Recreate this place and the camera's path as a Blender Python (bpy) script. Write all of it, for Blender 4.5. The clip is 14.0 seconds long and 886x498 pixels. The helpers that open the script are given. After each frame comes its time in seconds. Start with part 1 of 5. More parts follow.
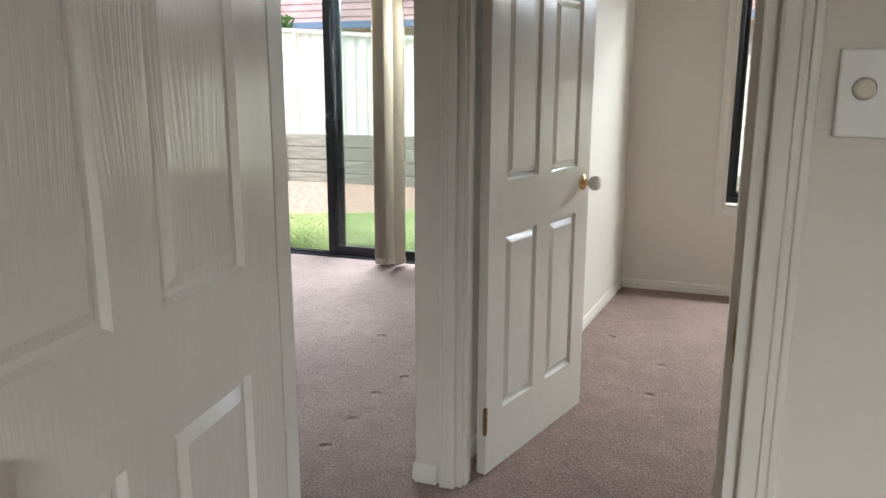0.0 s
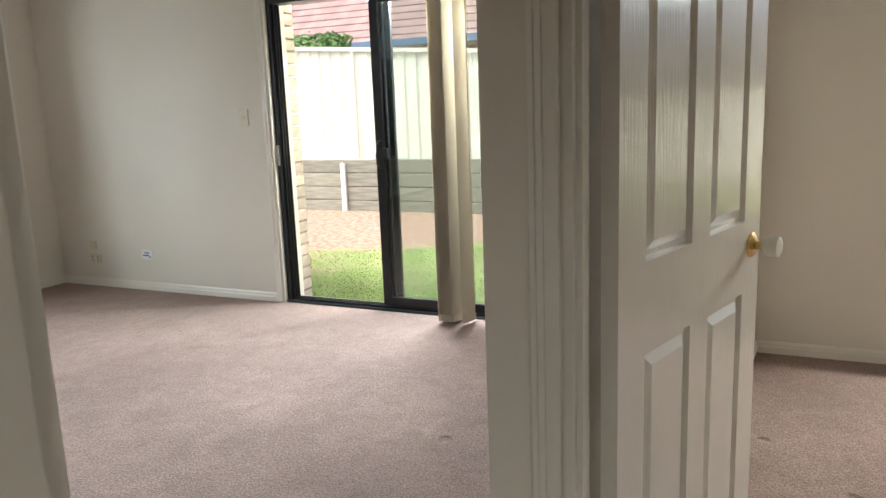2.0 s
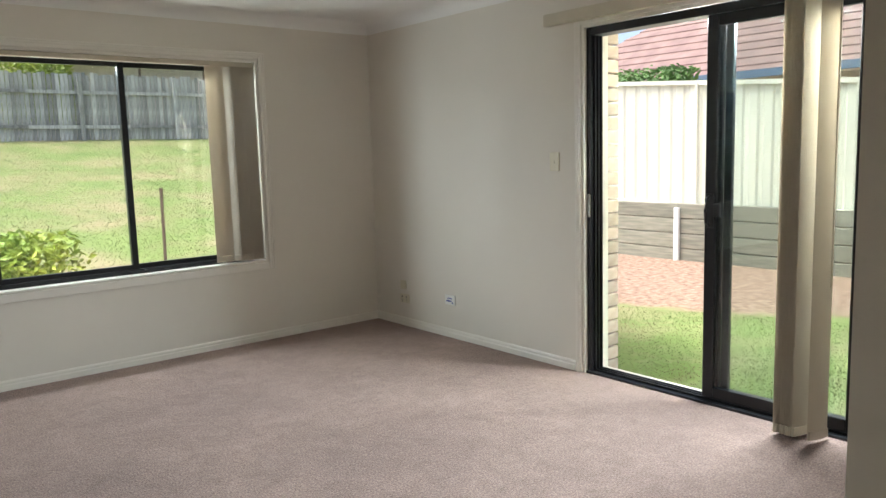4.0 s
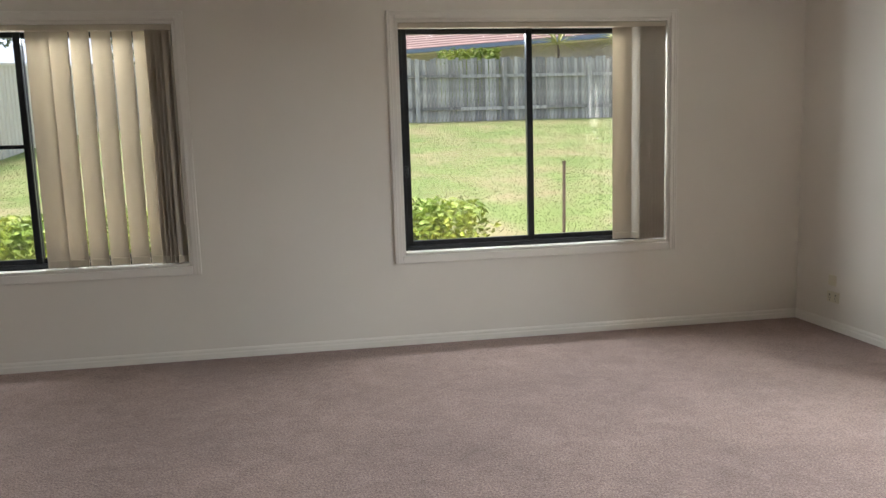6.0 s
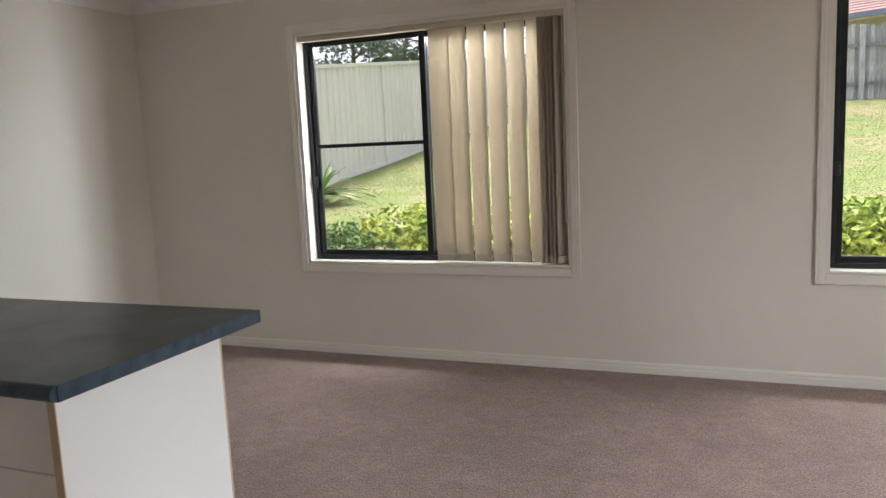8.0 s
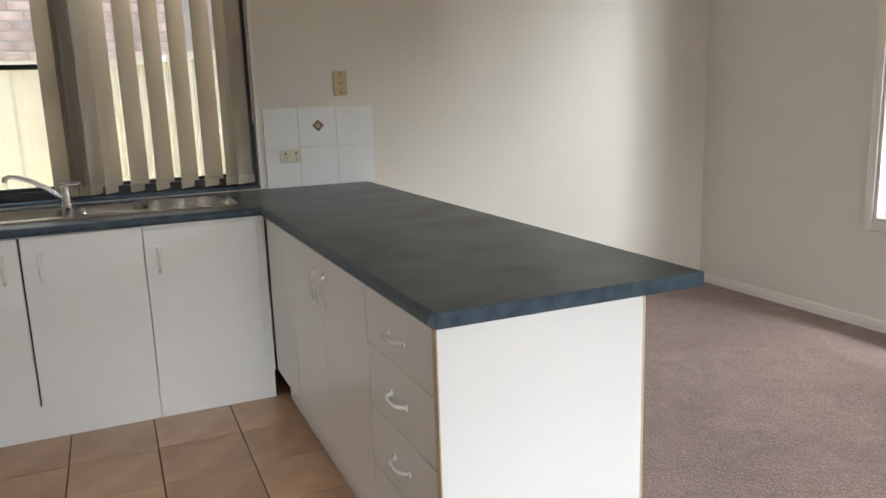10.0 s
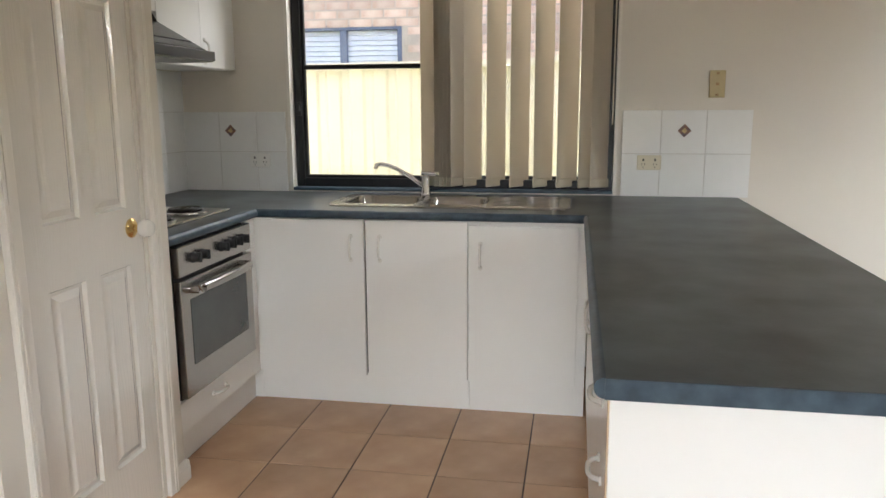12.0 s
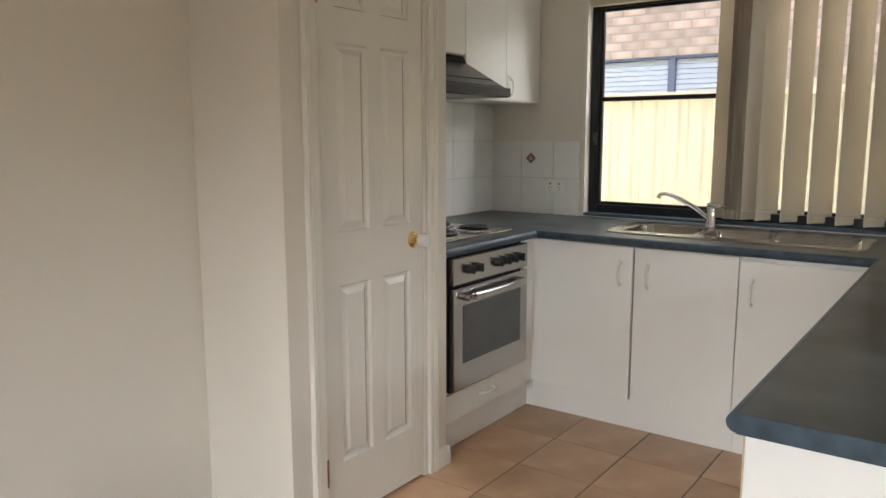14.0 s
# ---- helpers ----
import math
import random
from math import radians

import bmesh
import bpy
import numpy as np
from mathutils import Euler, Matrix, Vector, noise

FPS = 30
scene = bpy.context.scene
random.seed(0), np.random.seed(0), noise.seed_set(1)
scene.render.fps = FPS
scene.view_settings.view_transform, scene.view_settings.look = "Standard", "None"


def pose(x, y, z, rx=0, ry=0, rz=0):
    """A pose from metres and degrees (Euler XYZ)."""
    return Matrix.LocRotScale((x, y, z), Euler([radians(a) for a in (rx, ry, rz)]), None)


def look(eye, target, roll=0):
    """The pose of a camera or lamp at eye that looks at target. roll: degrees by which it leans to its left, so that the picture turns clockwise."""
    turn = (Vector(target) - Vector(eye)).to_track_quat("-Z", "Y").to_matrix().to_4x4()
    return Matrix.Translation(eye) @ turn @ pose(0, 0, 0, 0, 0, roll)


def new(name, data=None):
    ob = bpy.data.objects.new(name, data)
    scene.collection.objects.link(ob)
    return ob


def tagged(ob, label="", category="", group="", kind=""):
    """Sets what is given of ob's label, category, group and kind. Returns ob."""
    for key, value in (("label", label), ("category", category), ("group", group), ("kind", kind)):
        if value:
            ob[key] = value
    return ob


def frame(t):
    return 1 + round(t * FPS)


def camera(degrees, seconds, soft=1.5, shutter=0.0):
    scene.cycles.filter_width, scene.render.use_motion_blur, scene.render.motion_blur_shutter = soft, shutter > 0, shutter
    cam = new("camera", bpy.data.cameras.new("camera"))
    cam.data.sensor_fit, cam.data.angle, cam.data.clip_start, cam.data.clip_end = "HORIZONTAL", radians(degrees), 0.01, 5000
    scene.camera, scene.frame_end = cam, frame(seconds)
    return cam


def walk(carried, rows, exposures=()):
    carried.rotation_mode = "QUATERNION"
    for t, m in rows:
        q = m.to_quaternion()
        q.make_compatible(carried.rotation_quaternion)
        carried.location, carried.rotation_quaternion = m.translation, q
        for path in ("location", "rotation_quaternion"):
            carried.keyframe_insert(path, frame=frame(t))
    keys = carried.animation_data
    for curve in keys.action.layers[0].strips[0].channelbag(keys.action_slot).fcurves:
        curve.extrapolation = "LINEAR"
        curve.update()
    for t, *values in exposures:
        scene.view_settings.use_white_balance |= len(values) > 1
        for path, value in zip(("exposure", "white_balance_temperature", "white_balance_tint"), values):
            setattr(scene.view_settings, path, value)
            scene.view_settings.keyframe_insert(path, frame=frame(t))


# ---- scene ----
cam = camera(61.1, 14.0)
PATH = [
    (0, (0.017, 0.184, 1.344), (1.858, 0.842, 0.921), 0.2),
    (0.5, (0.288, 0.257, 1.334), (2.07, 1.034, 0.866), -0.0),
    (1, (0.538, 0.359, 1.344), (2.288, 1.215, 0.893), -0.4),
    (1.5, (0.79, 0.506, 1.355), (2.577, 1.32, 0.972), -2.1),
    (2, (1.002, 0.574, 1.347), (2.779, 1.41, 0.971), -2.2),
    (2.5, (1.214, 0.608, 1.387), (2.859, 1.691, 1.038), -1.6),
    (3, (1.356, 0.686, 1.388), (2.9, 1.916, 1.069), -1.8),
    (3.2, (1.441, 0.736, 1.403), (2.952, 2.012, 1.104), -1.8),
    (5.3, (1.844, 1.042, 1.375), (2.533, 2.899, 1.096), -2.1),
    (5.5, (1.864, 1.102, 1.363), (2.485, 2.982, 1.082), -2.2),
    (6, (1.91, 1.241, 1.312), (2.217, 3.198, 1.038), -1.8),
    (6.5, (1.957, 1.384, 1.362), (1.893, 3.362, 1.076), -0.8),
    (7, (1.986, 1.498, 1.349), (1.72, 3.455, 1.037), -0.9),
    (7.5, (1.977, 1.66, 1.374), (1.516, 3.582, 1.068), -1.9),
    (8, (1.986, 1.785, 1.367), (1.252, 3.624, 1.088), -2.6),
    (8.5, (2.065, 1.928, 1.358), (0.974, 3.582, 1.083), -0.8),
    (9, (2.119, 2.035, 1.354), (0.731, 3.437, 1.024), -1.4),
    (9.2, (2.1, 2.084, 1.348), (0.613, 3.375, 0.998), -2.0),
    (11.3, (1.961, 2.663, 1.333), (0.002, 2.624, 0.935), -0.2),
    (11.5, (1.902, 2.709, 1.331), (-0.055, 2.571, 0.943), -0.5),
    (12, (1.851, 2.837, 1.336), (-0.085, 2.496, 0.966), -0.3),
    (12.5, (1.831, 2.988, 1.35), (-0.051, 2.395, 1.023), 1.2),
    (13, (1.841, 3.053, 1.341), (0.009, 2.312, 1.032), 1.1),
    (13.5, (1.881, 3.122, 1.349), (0.143, 2.183, 1.035), -0.1),
    (14, (1.906, 3.204, 1.357), (0.31, 2.037, 1.056), -0.1),
]
walk(cam, [(t, look(eye, target, roll)) for t, eye, target, roll in PATH],
     exposures=[(0, 2.06, 5650, 5), (1, 1.93, 6150, 6), (1.5, 1.93, 6200, 6), (3, 1.75, 6100, 1), (5.5, 1.68, 6200, 8), (7, 1.75, 6200, 10), (8, 1.85, 6300, 12), (9, 2.2, 6150, 10),
                (11.3, 2.6, 6350, 10), (13, 2.74, 6450, 10), (14, 2.55, 6550, 10)])

# ---- world, sun, exposure ----
world = bpy.data.worlds.new("overcast_sky")
scene.world = world
world.use_nodes = True
_sky = world.node_tree.nodes.new("ShaderNodeTexSky")
_sky.sky_type = 'NISHITA'
_sky.sun_disc = False
_sky.sun_elevation = radians(70)
_sky.sun_rotation = radians(311)
_sky.air_density = 0.6
_sky.dust_density = 6.0
_sky.ozone_density = 0.4
_bg = world.node_tree.nodes["Background"]
world.node_tree.links.new(_sky.outputs[0], _bg.inputs[0])
_bg.inputs[1].default_value = 0.15
sun_data = bpy.data.lights.new("sun", 'SUN')
sun_data.energy, sun_data.angle, sun_data.color = 1.5, radians(20), (1.0, 0.98, 0.95)
sun = new("sun", sun_data)
sun.matrix_world = look((-8, 7, 30), (0, 0, 0))


# added lamps under eaves and near ground, standing in for sky and bounced light
def fill_lamp(name, x, y, z, target, sx, sy, watts, color=(0.90, 0.96, 1.0)):
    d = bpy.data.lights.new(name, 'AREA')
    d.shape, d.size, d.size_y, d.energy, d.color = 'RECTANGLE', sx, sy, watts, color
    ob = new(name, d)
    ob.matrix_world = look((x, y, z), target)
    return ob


FILLW = 1.0
fill_lamp("window_fill", 0.20, 6.62, 2.20, (0.20, 5.6, 1.55), 1.6, 0.30, 23 * FILLW)
fill_lamp("window_fill", 3.33, 6.62, 2.20, (3.33, 5.6, 1.55), 1.7, 0.30, 23 * FILLW)
fill_lamp("window_fill", 5.72, 2.85, 2.20, (4.8, 2.22, 1.95), 1.2, 0.32, 165 * FILLW)
fill_lamp("window_fill", -2.38, 2.19, 2.19, (-1.5, 2.19, 1.55), 1.5, 0.20, 5 * FILLW, (0.97, 0.98, 1.0))
fill_lamp("window_fill", 5.60, -1.10, 2.20, (4.6, -1.10, 1.75), 2.0, 0.30, 48 * FILLW, (1.0, 0.98, 0.93))
fill_lamp("window_fill", -2.52, -1.35, 2.20, (-1.5, -1.35, 1.75), 1.3, 0.28, 44 * FILLW, (1.0, 0.965, 0.90))
# lamps added for north-east and north-west sky, slanting through back windows onto end walls
fill_lamp("slanting_fill", 1.75, 6.95, 1.55, (-1.975, 3.3, 1.30), 0.8, 1.3, 23 * FILLW)
fill_lamp("slanting_fill", 1.75, 6.95, 1.55, (5.212, 4.4, 1.30), 0.5, 1.3, 11 * FILLW)
fill_lamp("ground_fill", 0.20, 6.75, 0.25, (0.20, 5.7, 1.0), 1.6, 0.35, 8 * FILLW, (1.0, 0.97, 0.86))
fill_lamp("ground_fill", 3.33, 6.75, 0.25, (3.33, 5.7, 1.0), 1.7, 0.35, 8 * FILLW, (1.0, 0.97, 0.86))
fill_lamp("ground_fill", -2.42, 2.19, 0.74, (-1.7, 2.19, 1.6), 1.5, 0.20, 2 * FILLW, (1.0, 0.97, 0.88))

# ---- materials ----
def mat(name, color, rough=0.5, metal=0.0, var=0.06, scale=8.0, bump=0.0, bscale=60.0, color2=None, spec=0.5, stretch=None,
        obj_random=0.0, coat=0.0, detail=4.0):
    m = bpy.data.materials.new(name)
    m.use_nodes = True
    nt = m.node_tree
    b = nt.nodes["Principled BSDF"]
    b.inputs["Roughness"].default_value = rough
    b.inputs["Metallic"].default_value = metal
    b.inputs["Specular IOR Level"].default_value = spec
    b.inputs["Coat Weight"].default_value = coat
    tc = nt.nodes.new("ShaderNodeTexCoord")
    src = tc.outputs["Object"]
    if stretch:
        mp = nt.nodes.new("ShaderNodeMapping")
        mp.inputs["Scale"].default_value = stretch
        nt.links.new(src, mp.inputs[0])
        src = mp.outputs[0]
    n = nt.nodes.new("ShaderNodeTexNoise")
    n.inputs["Scale"].default_value = scale
    n.inputs["Detail"].default_value = detail
    nt.links.new(src, n.inputs["Vector"])
    r = nt.nodes.new("ShaderNodeValToRGB")
    c2 = color2 or tuple(c * (1 - var) for c in color)
    c1 = color if color2 else tuple(min(1, c * (1 + var)) for c in color)
    r.color_ramp.elements[0].position, r.color_ramp.elements[1].position = 0.32, 0.68
    r.color_ramp.elements[0].color = (*c2, 1)
    r.color_ramp.elements[1].color = (*c1, 1)
    nt.links.new(n.outputs["Fac"], r.inputs[0])
    out = r.outputs[0]
    if obj_random:
        oi = nt.nodes.new("ShaderNodeObjectInfo")
        hs = nt.nodes.new("ShaderNodeHueSaturation")
        mr = nt.nodes.new("ShaderNodeMapRange")
        mr.inputs[3].default_value, mr.inputs[4].default_value = 1 - obj_random, 1 + obj_random
        nt.links.new(oi.outputs["Random"], mr.inputs[0])
        nt.links.new(mr.outputs[0], hs.inputs["Value"])
        nt.links.new(out, hs.inputs["Color"])
        out = hs.outputs[0]
    nt.links.new(out, b.inputs["Base Color"])
    if bump:
        n2 = nt.nodes.new("ShaderNodeTexNoise")
        n2.inputs["Scale"].default_value = bscale
        n2.inputs["Detail"].default_value = 3
        nt.links.new(src, n2.inputs["Vector"])
        bp = nt.nodes.new("ShaderNodeBump")
        bp.inputs["Strength"].default_value = bump
        bp.inputs["Distance"].default_value = 0.004
        nt.links.new(n2.outputs["Fac"], bp.inputs["Height"])
        nt.links.new(bp.outputs[0], b.inputs["Normal"])
    return m


def glass_mat(name, tint=(1, 1, 1)):
    m = bpy.data.materials.new(name)
    m.use_nodes = True
    nt = m.node_tree
    nt.nodes.remove(nt.nodes["Principled BSDF"])
    t = nt.nodes.new("ShaderNodeBsdfTransparent")
    t.inputs[0].default_value = (*tint, 1)
    g = nt.nodes.new("ShaderNodeBsdfGlossy")
    g.inputs["Roughness"].default_value = 0.01
    fr = nt.nodes.new("ShaderNodeFresnel")
    fr.inputs[0].default_value = 1.45
    mx = nt.nodes.new("ShaderNodeMixShader")
    nt.links.new(fr.outputs[0], mx.inputs[0])
    nt.links.new(t.outputs[0], mx.inputs[1])
    nt.links.new(g.outputs[0], mx.inputs[2])
    nt.links.new(mx.outputs[0], nt.nodes["Material Output"].inputs[0])
    return m


def vane_mat():
    m = mat("vane_fabric", (0.64, 0.58, 0.48), rough=0.85, var=0.05, scale=3, bump=0.25, bscale=350, stretch=(1, 1, 0.3), spec=0.2)
    nt = m.node_tree
    b = nt.nodes["Principled BSDF"]
    tr = nt.nodes.new("ShaderNodeBsdfTranslucent")
    tr.inputs[0].default_value = (0.55, 0.49, 0.395, 1)
    mx = nt.nodes.new("ShaderNodeMixShader")
    mx.inputs[0].default_value = 0.40
    nt.links.new(b.outputs[0], mx.inputs[1])
    nt.links.new(tr.outputs[0], mx.inputs[2])
    nt.links.new(mx.outputs[0], nt.nodes["Material Output"].inputs[0])
    return m


def carpet_mat(name, dents=()):
    m = mat(name, (0.365, 0.260, 0.222), rough=0.97, color2=(0.160, 0.110, 0.094), scale=130, spec=0.1, detail=4)
    nt = m.node_tree
    b = nt.nodes["Principled BSDF"]
    base = b.inputs["Base Color"].links[0].from_socket
    tc = nt.nodes["Texture Coordinate"]
    big = nt.nodes.new("ShaderNodeTexNoise")
    big.inputs["Scale"].default_value = 1.3
    big.inputs["Detail"].default_value = 3
    nt.links.new(tc.outputs["Object"], big.inputs["Vector"])
    mr = nt.nodes.new("ShaderNodeMapRange")
    mr.inputs[1].default_value, mr.inputs[2].default_value = 0.3, 0.7
    mr.inputs[3].default_value, mr.inputs[4].default_value = 0.86, 1.12
    nt.links.new(big.outputs["Fac"], mr.inputs[0])
    hs = nt.nodes.new("ShaderNodeHueSaturation")
    nt.links.new(base, hs.inputs["Color"])
    nt.links.new(mr.outputs[0], hs.inputs["Value"])
    # shading of pile brushed by feet and vacuuming, put into the colour
    mid = nt.nodes.new("ShaderNodeTexNoise")
    mid.inputs["Scale"].default_value = 7.0
    mid.inputs["Detail"].default_value = 5
    mid.inputs["Roughness"].default_value = 0.65
    mid.inputs["Distortion"].default_value = 0.8
    nt.links.new(tc.outputs["Object"], mid.inputs["Vector"])
    mr2 = nt.nodes.new("ShaderNodeMapRange")
    mr2.inputs[1].default_value, mr2.inputs[2].default_value = 0.32, 0.68
    mr2.inputs[3].default_value, mr2.inputs[4].default_value = 0.86, 1.13
    nt.links.new(mid.outputs["Fac"], mr2.inputs[0])
    hs2 = nt.nodes.new("ShaderNodeHueSaturation")
    nt.links.new(hs.outputs[0], hs2.inputs["Color"])
    nt.links.new(mr2.outputs[0], hs2.inputs["Value"])
    nt.links.new(hs2.outputs[0], b.inputs["Base Color"])
    b.inputs["Sheen Weight"].default_value = 0.25
    b.inputs["Sheen Roughness"].default_value = 0.5
    b.inputs["Sheen Tint"].default_value = (0.8, 0.7, 0.66, 1)
    n2 = nt.nodes.new("ShaderNodeTexNoise")
    n2.inputs["Scale"].default_value = 120
    n2.inputs["Detail"].default_value = 4
    nt.links.new(tc.outputs["Object"], n2.inputs["Vector"])
    bp = nt.nodes.new("ShaderNodeBump")
    bp.inputs["Strength"].default_value = 0.9
    bp.inputs["Distance"].default_value = 0.008
    nt.links.new(n2.outputs["Fac"], bp.inputs["Height"])
    n3 = nt.nodes.new("ShaderNodeTexNoise")
    n3.inputs["Scale"].default_value = 14
    n3.inputs["Detail"].default_value = 2
    nt.links.new(tc.outputs["Object"], n3.inputs["Vector"])
    b2 = nt.nodes.new("ShaderNodeBump")
    b2.inputs["Strength"].default_value = 0.35
    b2.inputs["Distance"].default_value = 0.012
    nt.links.new(n3.outputs["Fac"], b2.inputs["Height"])
    nt.links.new(bp.outputs[0], b2.inputs["Normal"])
    nt.links.new(b2.outputs[0], b.inputs["Normal"])
    low = None
    for dx, dy in dents:      # bowls pressed in by furniture feet
        vd = nt.nodes.new("ShaderNodeVectorMath")
        vd.operation = 'DISTANCE'
        vd.inputs[1].default_value = (dx, dy, 0)
        nt.links.new(tc.outputs["Object"], vd.inputs[0])
        bowl_ = nt.nodes.new("ShaderNodeMapRange")
        bowl_.interpolation_type = 'SMOOTHSTEP'
        bowl_.inputs[1].default_value, bowl_.inputs[2].default_value = 0.008, 0.034
        nt.links.new(vd.outputs["Value"], bowl_.inputs[0])
        if low is None:
            low = bowl_.outputs[0]
        else:
            mu = nt.nodes.new("ShaderNodeMath")
            mu.operation = 'MULTIPLY'
            nt.links.new(low, mu.inputs[0])
            nt.links.new(bowl_.outputs[0], mu.inputs[1])
            low = mu.outputs[0]
    if low is not None:
        b3 = nt.nodes.new("ShaderNodeBump")
        b3.inputs["Strength"].default_value = 1.0
        b3.inputs["Distance"].default_value = 0.022
        nt.links.new(low, b3.inputs["Height"])
        nt.links.new(b2.outputs[0], b3.inputs["Normal"])
        nt.links.new(b3.outputs[0], b.inputs["Normal"])
    return m


def door_mat():
    """Gloss paint over a moulded door skin with pressed wood grain running upwards."""
    m = mat("embossed_door_paint", (0.74, 0.705, 0.64), rough=0.15, var=0.015, scale=4)
    nt = m.node_tree
    tc = nt.nodes["Texture Coordinate"]
    mp = nt.nodes.new("ShaderNodeMapping")
    mp.inputs["Scale"].default_value = (7, 7, 1.6)
    nt.links.new(tc.outputs["Object"], mp.inputs[0])
    sway = nt.nodes.new("ShaderNodeTexNoise")
    sway.inputs["Scale"].default_value = 1.0
    sway.inputs["Detail"].default_value = 1
    nt.links.new(mp.outputs[0], sway.inputs["Vector"])
    sc = nt.nodes.new("ShaderNodeVectorMath")
    sc.operation = 'MULTIPLY_ADD'
    sc.inputs[1].default_value = (0.10, 0.0, 0.0)
    nt.links.new(sway.outputs["Color"], sc.inputs[0])
    nt.links.new(tc.outputs["Object"], sc.inputs[2])
    mp2 = nt.nodes.new("ShaderNodeMapping")
    mp2.inputs["Scale"].default_value = (150, 0.0, 5.0)
    nt.links.new(sc.outputs[0], mp2.inputs[0])
    fib = nt.nodes.new("ShaderNodeTexNoise")
    fib.inputs["Scale"].default_value = 1.0
    fib.inputs["Detail"].default_value = 2.0
    nt.links.new(mp2.outputs[0], fib.inputs["Vector"])
    groove = nt.nodes.new("ShaderNodeMapRange")
    groove.interpolation_type = 'SMOOTHSTEP'
    groove.inputs[1].default_value, groove.inputs[2].default_value = 0.40, 0.60
    nt.links.new(fib.outputs["Fac"], groove.inputs[0])
    bp = nt.nodes.new("ShaderNodeBump")
    bp.inputs["Strength"].default_value = 0.40
    bp.inputs["Distance"].default_value = 0.0006
    nt.links.new(groove.outputs[0], bp.inputs["Height"])
    peel = nt.nodes.new("ShaderNodeTexNoise")
    peel.inputs["Scale"].default_value = 130
    peel.inputs["Detail"].default_value = 2
    nt.links.new(tc.outputs["Object"], peel.inputs["Vector"])
    b2 = nt.nodes.new("ShaderNodeBump")
    b2.inputs["Strength"].default_value = 0.15
    b2.inputs["Distance"].default_value = 0.0006
    nt.links.new(peel.outputs["Fac"], b2.inputs["Height"])
    nt.links.new(bp.outputs[0], b2.inputs["Normal"])
    paint = nt.nodes["Principled BSDF"]
    nt.links.new(b2.outputs[0], paint.inputs["Normal"])
    nt.links.new(b2.outputs[0], paint.inputs["Coat Normal"])
    paint.inputs["Coat Weight"].default_value = 0.5
    paint.inputs["Coat Roughness"].default_value = 0.07
    return m


def ground_mat():
    m = mat("lawn_and_soil", (0.155, 0.200, 0.066), rough=0.95, color2=(0.115, 0.160, 0.048), scale=1.6, bump=0.9, bscale=40, spec=0.1)
    nt = m.node_tree
    b = nt.nodes["Principled BSDF"]
    base = b.inputs["Base Color"].links[0].from_socket
    tc = nt.nodes["Texture Coordinate"]
    sep = nt.nodes.new("ShaderNodeSeparateXYZ")
    nt.links.new(tc.outputs["Object"], sep.inputs[0])
    # dry straw patches
    dry = nt.nodes.new("ShaderNodeTexNoise")
    dry.inputs["Scale"].default_value = 0.9
    dry.inputs["Detail"].default_value = 8
    dry.inputs["Roughness"].default_value = 0.7
    nt.links.new(tc.outputs["Object"], dry.inputs["Vector"])
    dr = nt.nodes.new("ShaderNodeValToRGB")
    dr.color_ramp.elements[0].position, dr.color_ramp.elements[1].position = 0.43, 0.64
    nt.links.new(dry.outputs["Fac"], dr.inputs[0])
    mx = nt.nodes.new("ShaderNodeMix")
    mx.data_type = 'RGBA'
    nt.links.new(dr.outputs[0], mx.inputs[0])
    nt.links.new(base, mx.inputs[6])
    mx.inputs[7].default_value = (0.235, 0.205, 0.115, 1)
    # bare soil and mulch strip before the side fence
    edge = nt.nodes.new("ShaderNodeTexNoise")
    edge.inputs["Scale"].default_value = 2.2
    edge.inputs["Detail"].default_value = 6
    nt.links.new(tc.outputs["Object"], edge.inputs["Vector"])
    add = nt.nodes.new("ShaderNodeMath")
    add.operation = 'MULTIPLY_ADD'
    add.inputs[1].default_value = 0.7
    nt.links.new(edge.outputs["Fac"], add.inputs[0])
    slant = nt.nodes.new("ShaderNodeMath")
    slant.operation = 'MULTIPLY_ADD'
    slant.inputs[1].default_value = 0.45
    nt.links.new(sep.outputs["Y"], slant.inputs[0])
    nt.links.new(sep.outputs["X"], slant.inputs[2])
    nt.links.new(slant.outputs[0], add.inputs[2])
    rng = nt.nodes.new("ShaderNodeMapRange")
    rng.inputs[1].default_value, rng.inputs[2].default_value = 10.15, 10.35
    nt.links.new(add.outputs[0], rng.inputs[0])
    far = nt.nodes.new("ShaderNodeMath")
    far.operation = 'GREATER_THAN'
    far.inputs[1].default_value = 6.6
    nt.links.new(sep.outputs["X"], far.inputs[0])
    south = nt.nodes.new("ShaderNodeMath")
    south.operation = 'LESS_THAN'
    south.inputs[1].default_value = 9.2
    nt.links.new(sep.outputs["Y"], south.inputs[0])
    pre = nt.nodes.new("ShaderNodeMath")
    pre.operation = 'MULTIPLY'
    nt.links.new(rng.outputs[0], pre.inputs[0])
    nt.links.new(south.outputs[0], pre.inputs[1])
    mul = nt.nodes.new("ShaderNodeMath")
    mul.operation = 'MULTIPLY'
    nt.links.new(pre.outputs[0], mul.inputs[0])
    nt.links.new(far.outputs[0], mul.inputs[1])
    soil = nt.nodes.new("ShaderNodeValToRGB")
    sn = nt.nodes.new("ShaderNodeTexNoise")
    sn.inputs["Scale"].default_value = 15
    sn.inputs["Detail"].default_value = 9
    nt.links.new(tc.outputs["Object"], sn.inputs["Vector"])
    soil.color_ramp.elements[0].position, soil.color_ramp.elements[1].position = 0.35, 0.65
    soil.color_ramp.elements[0].color = (0.15, 0.095, 0.070, 1)
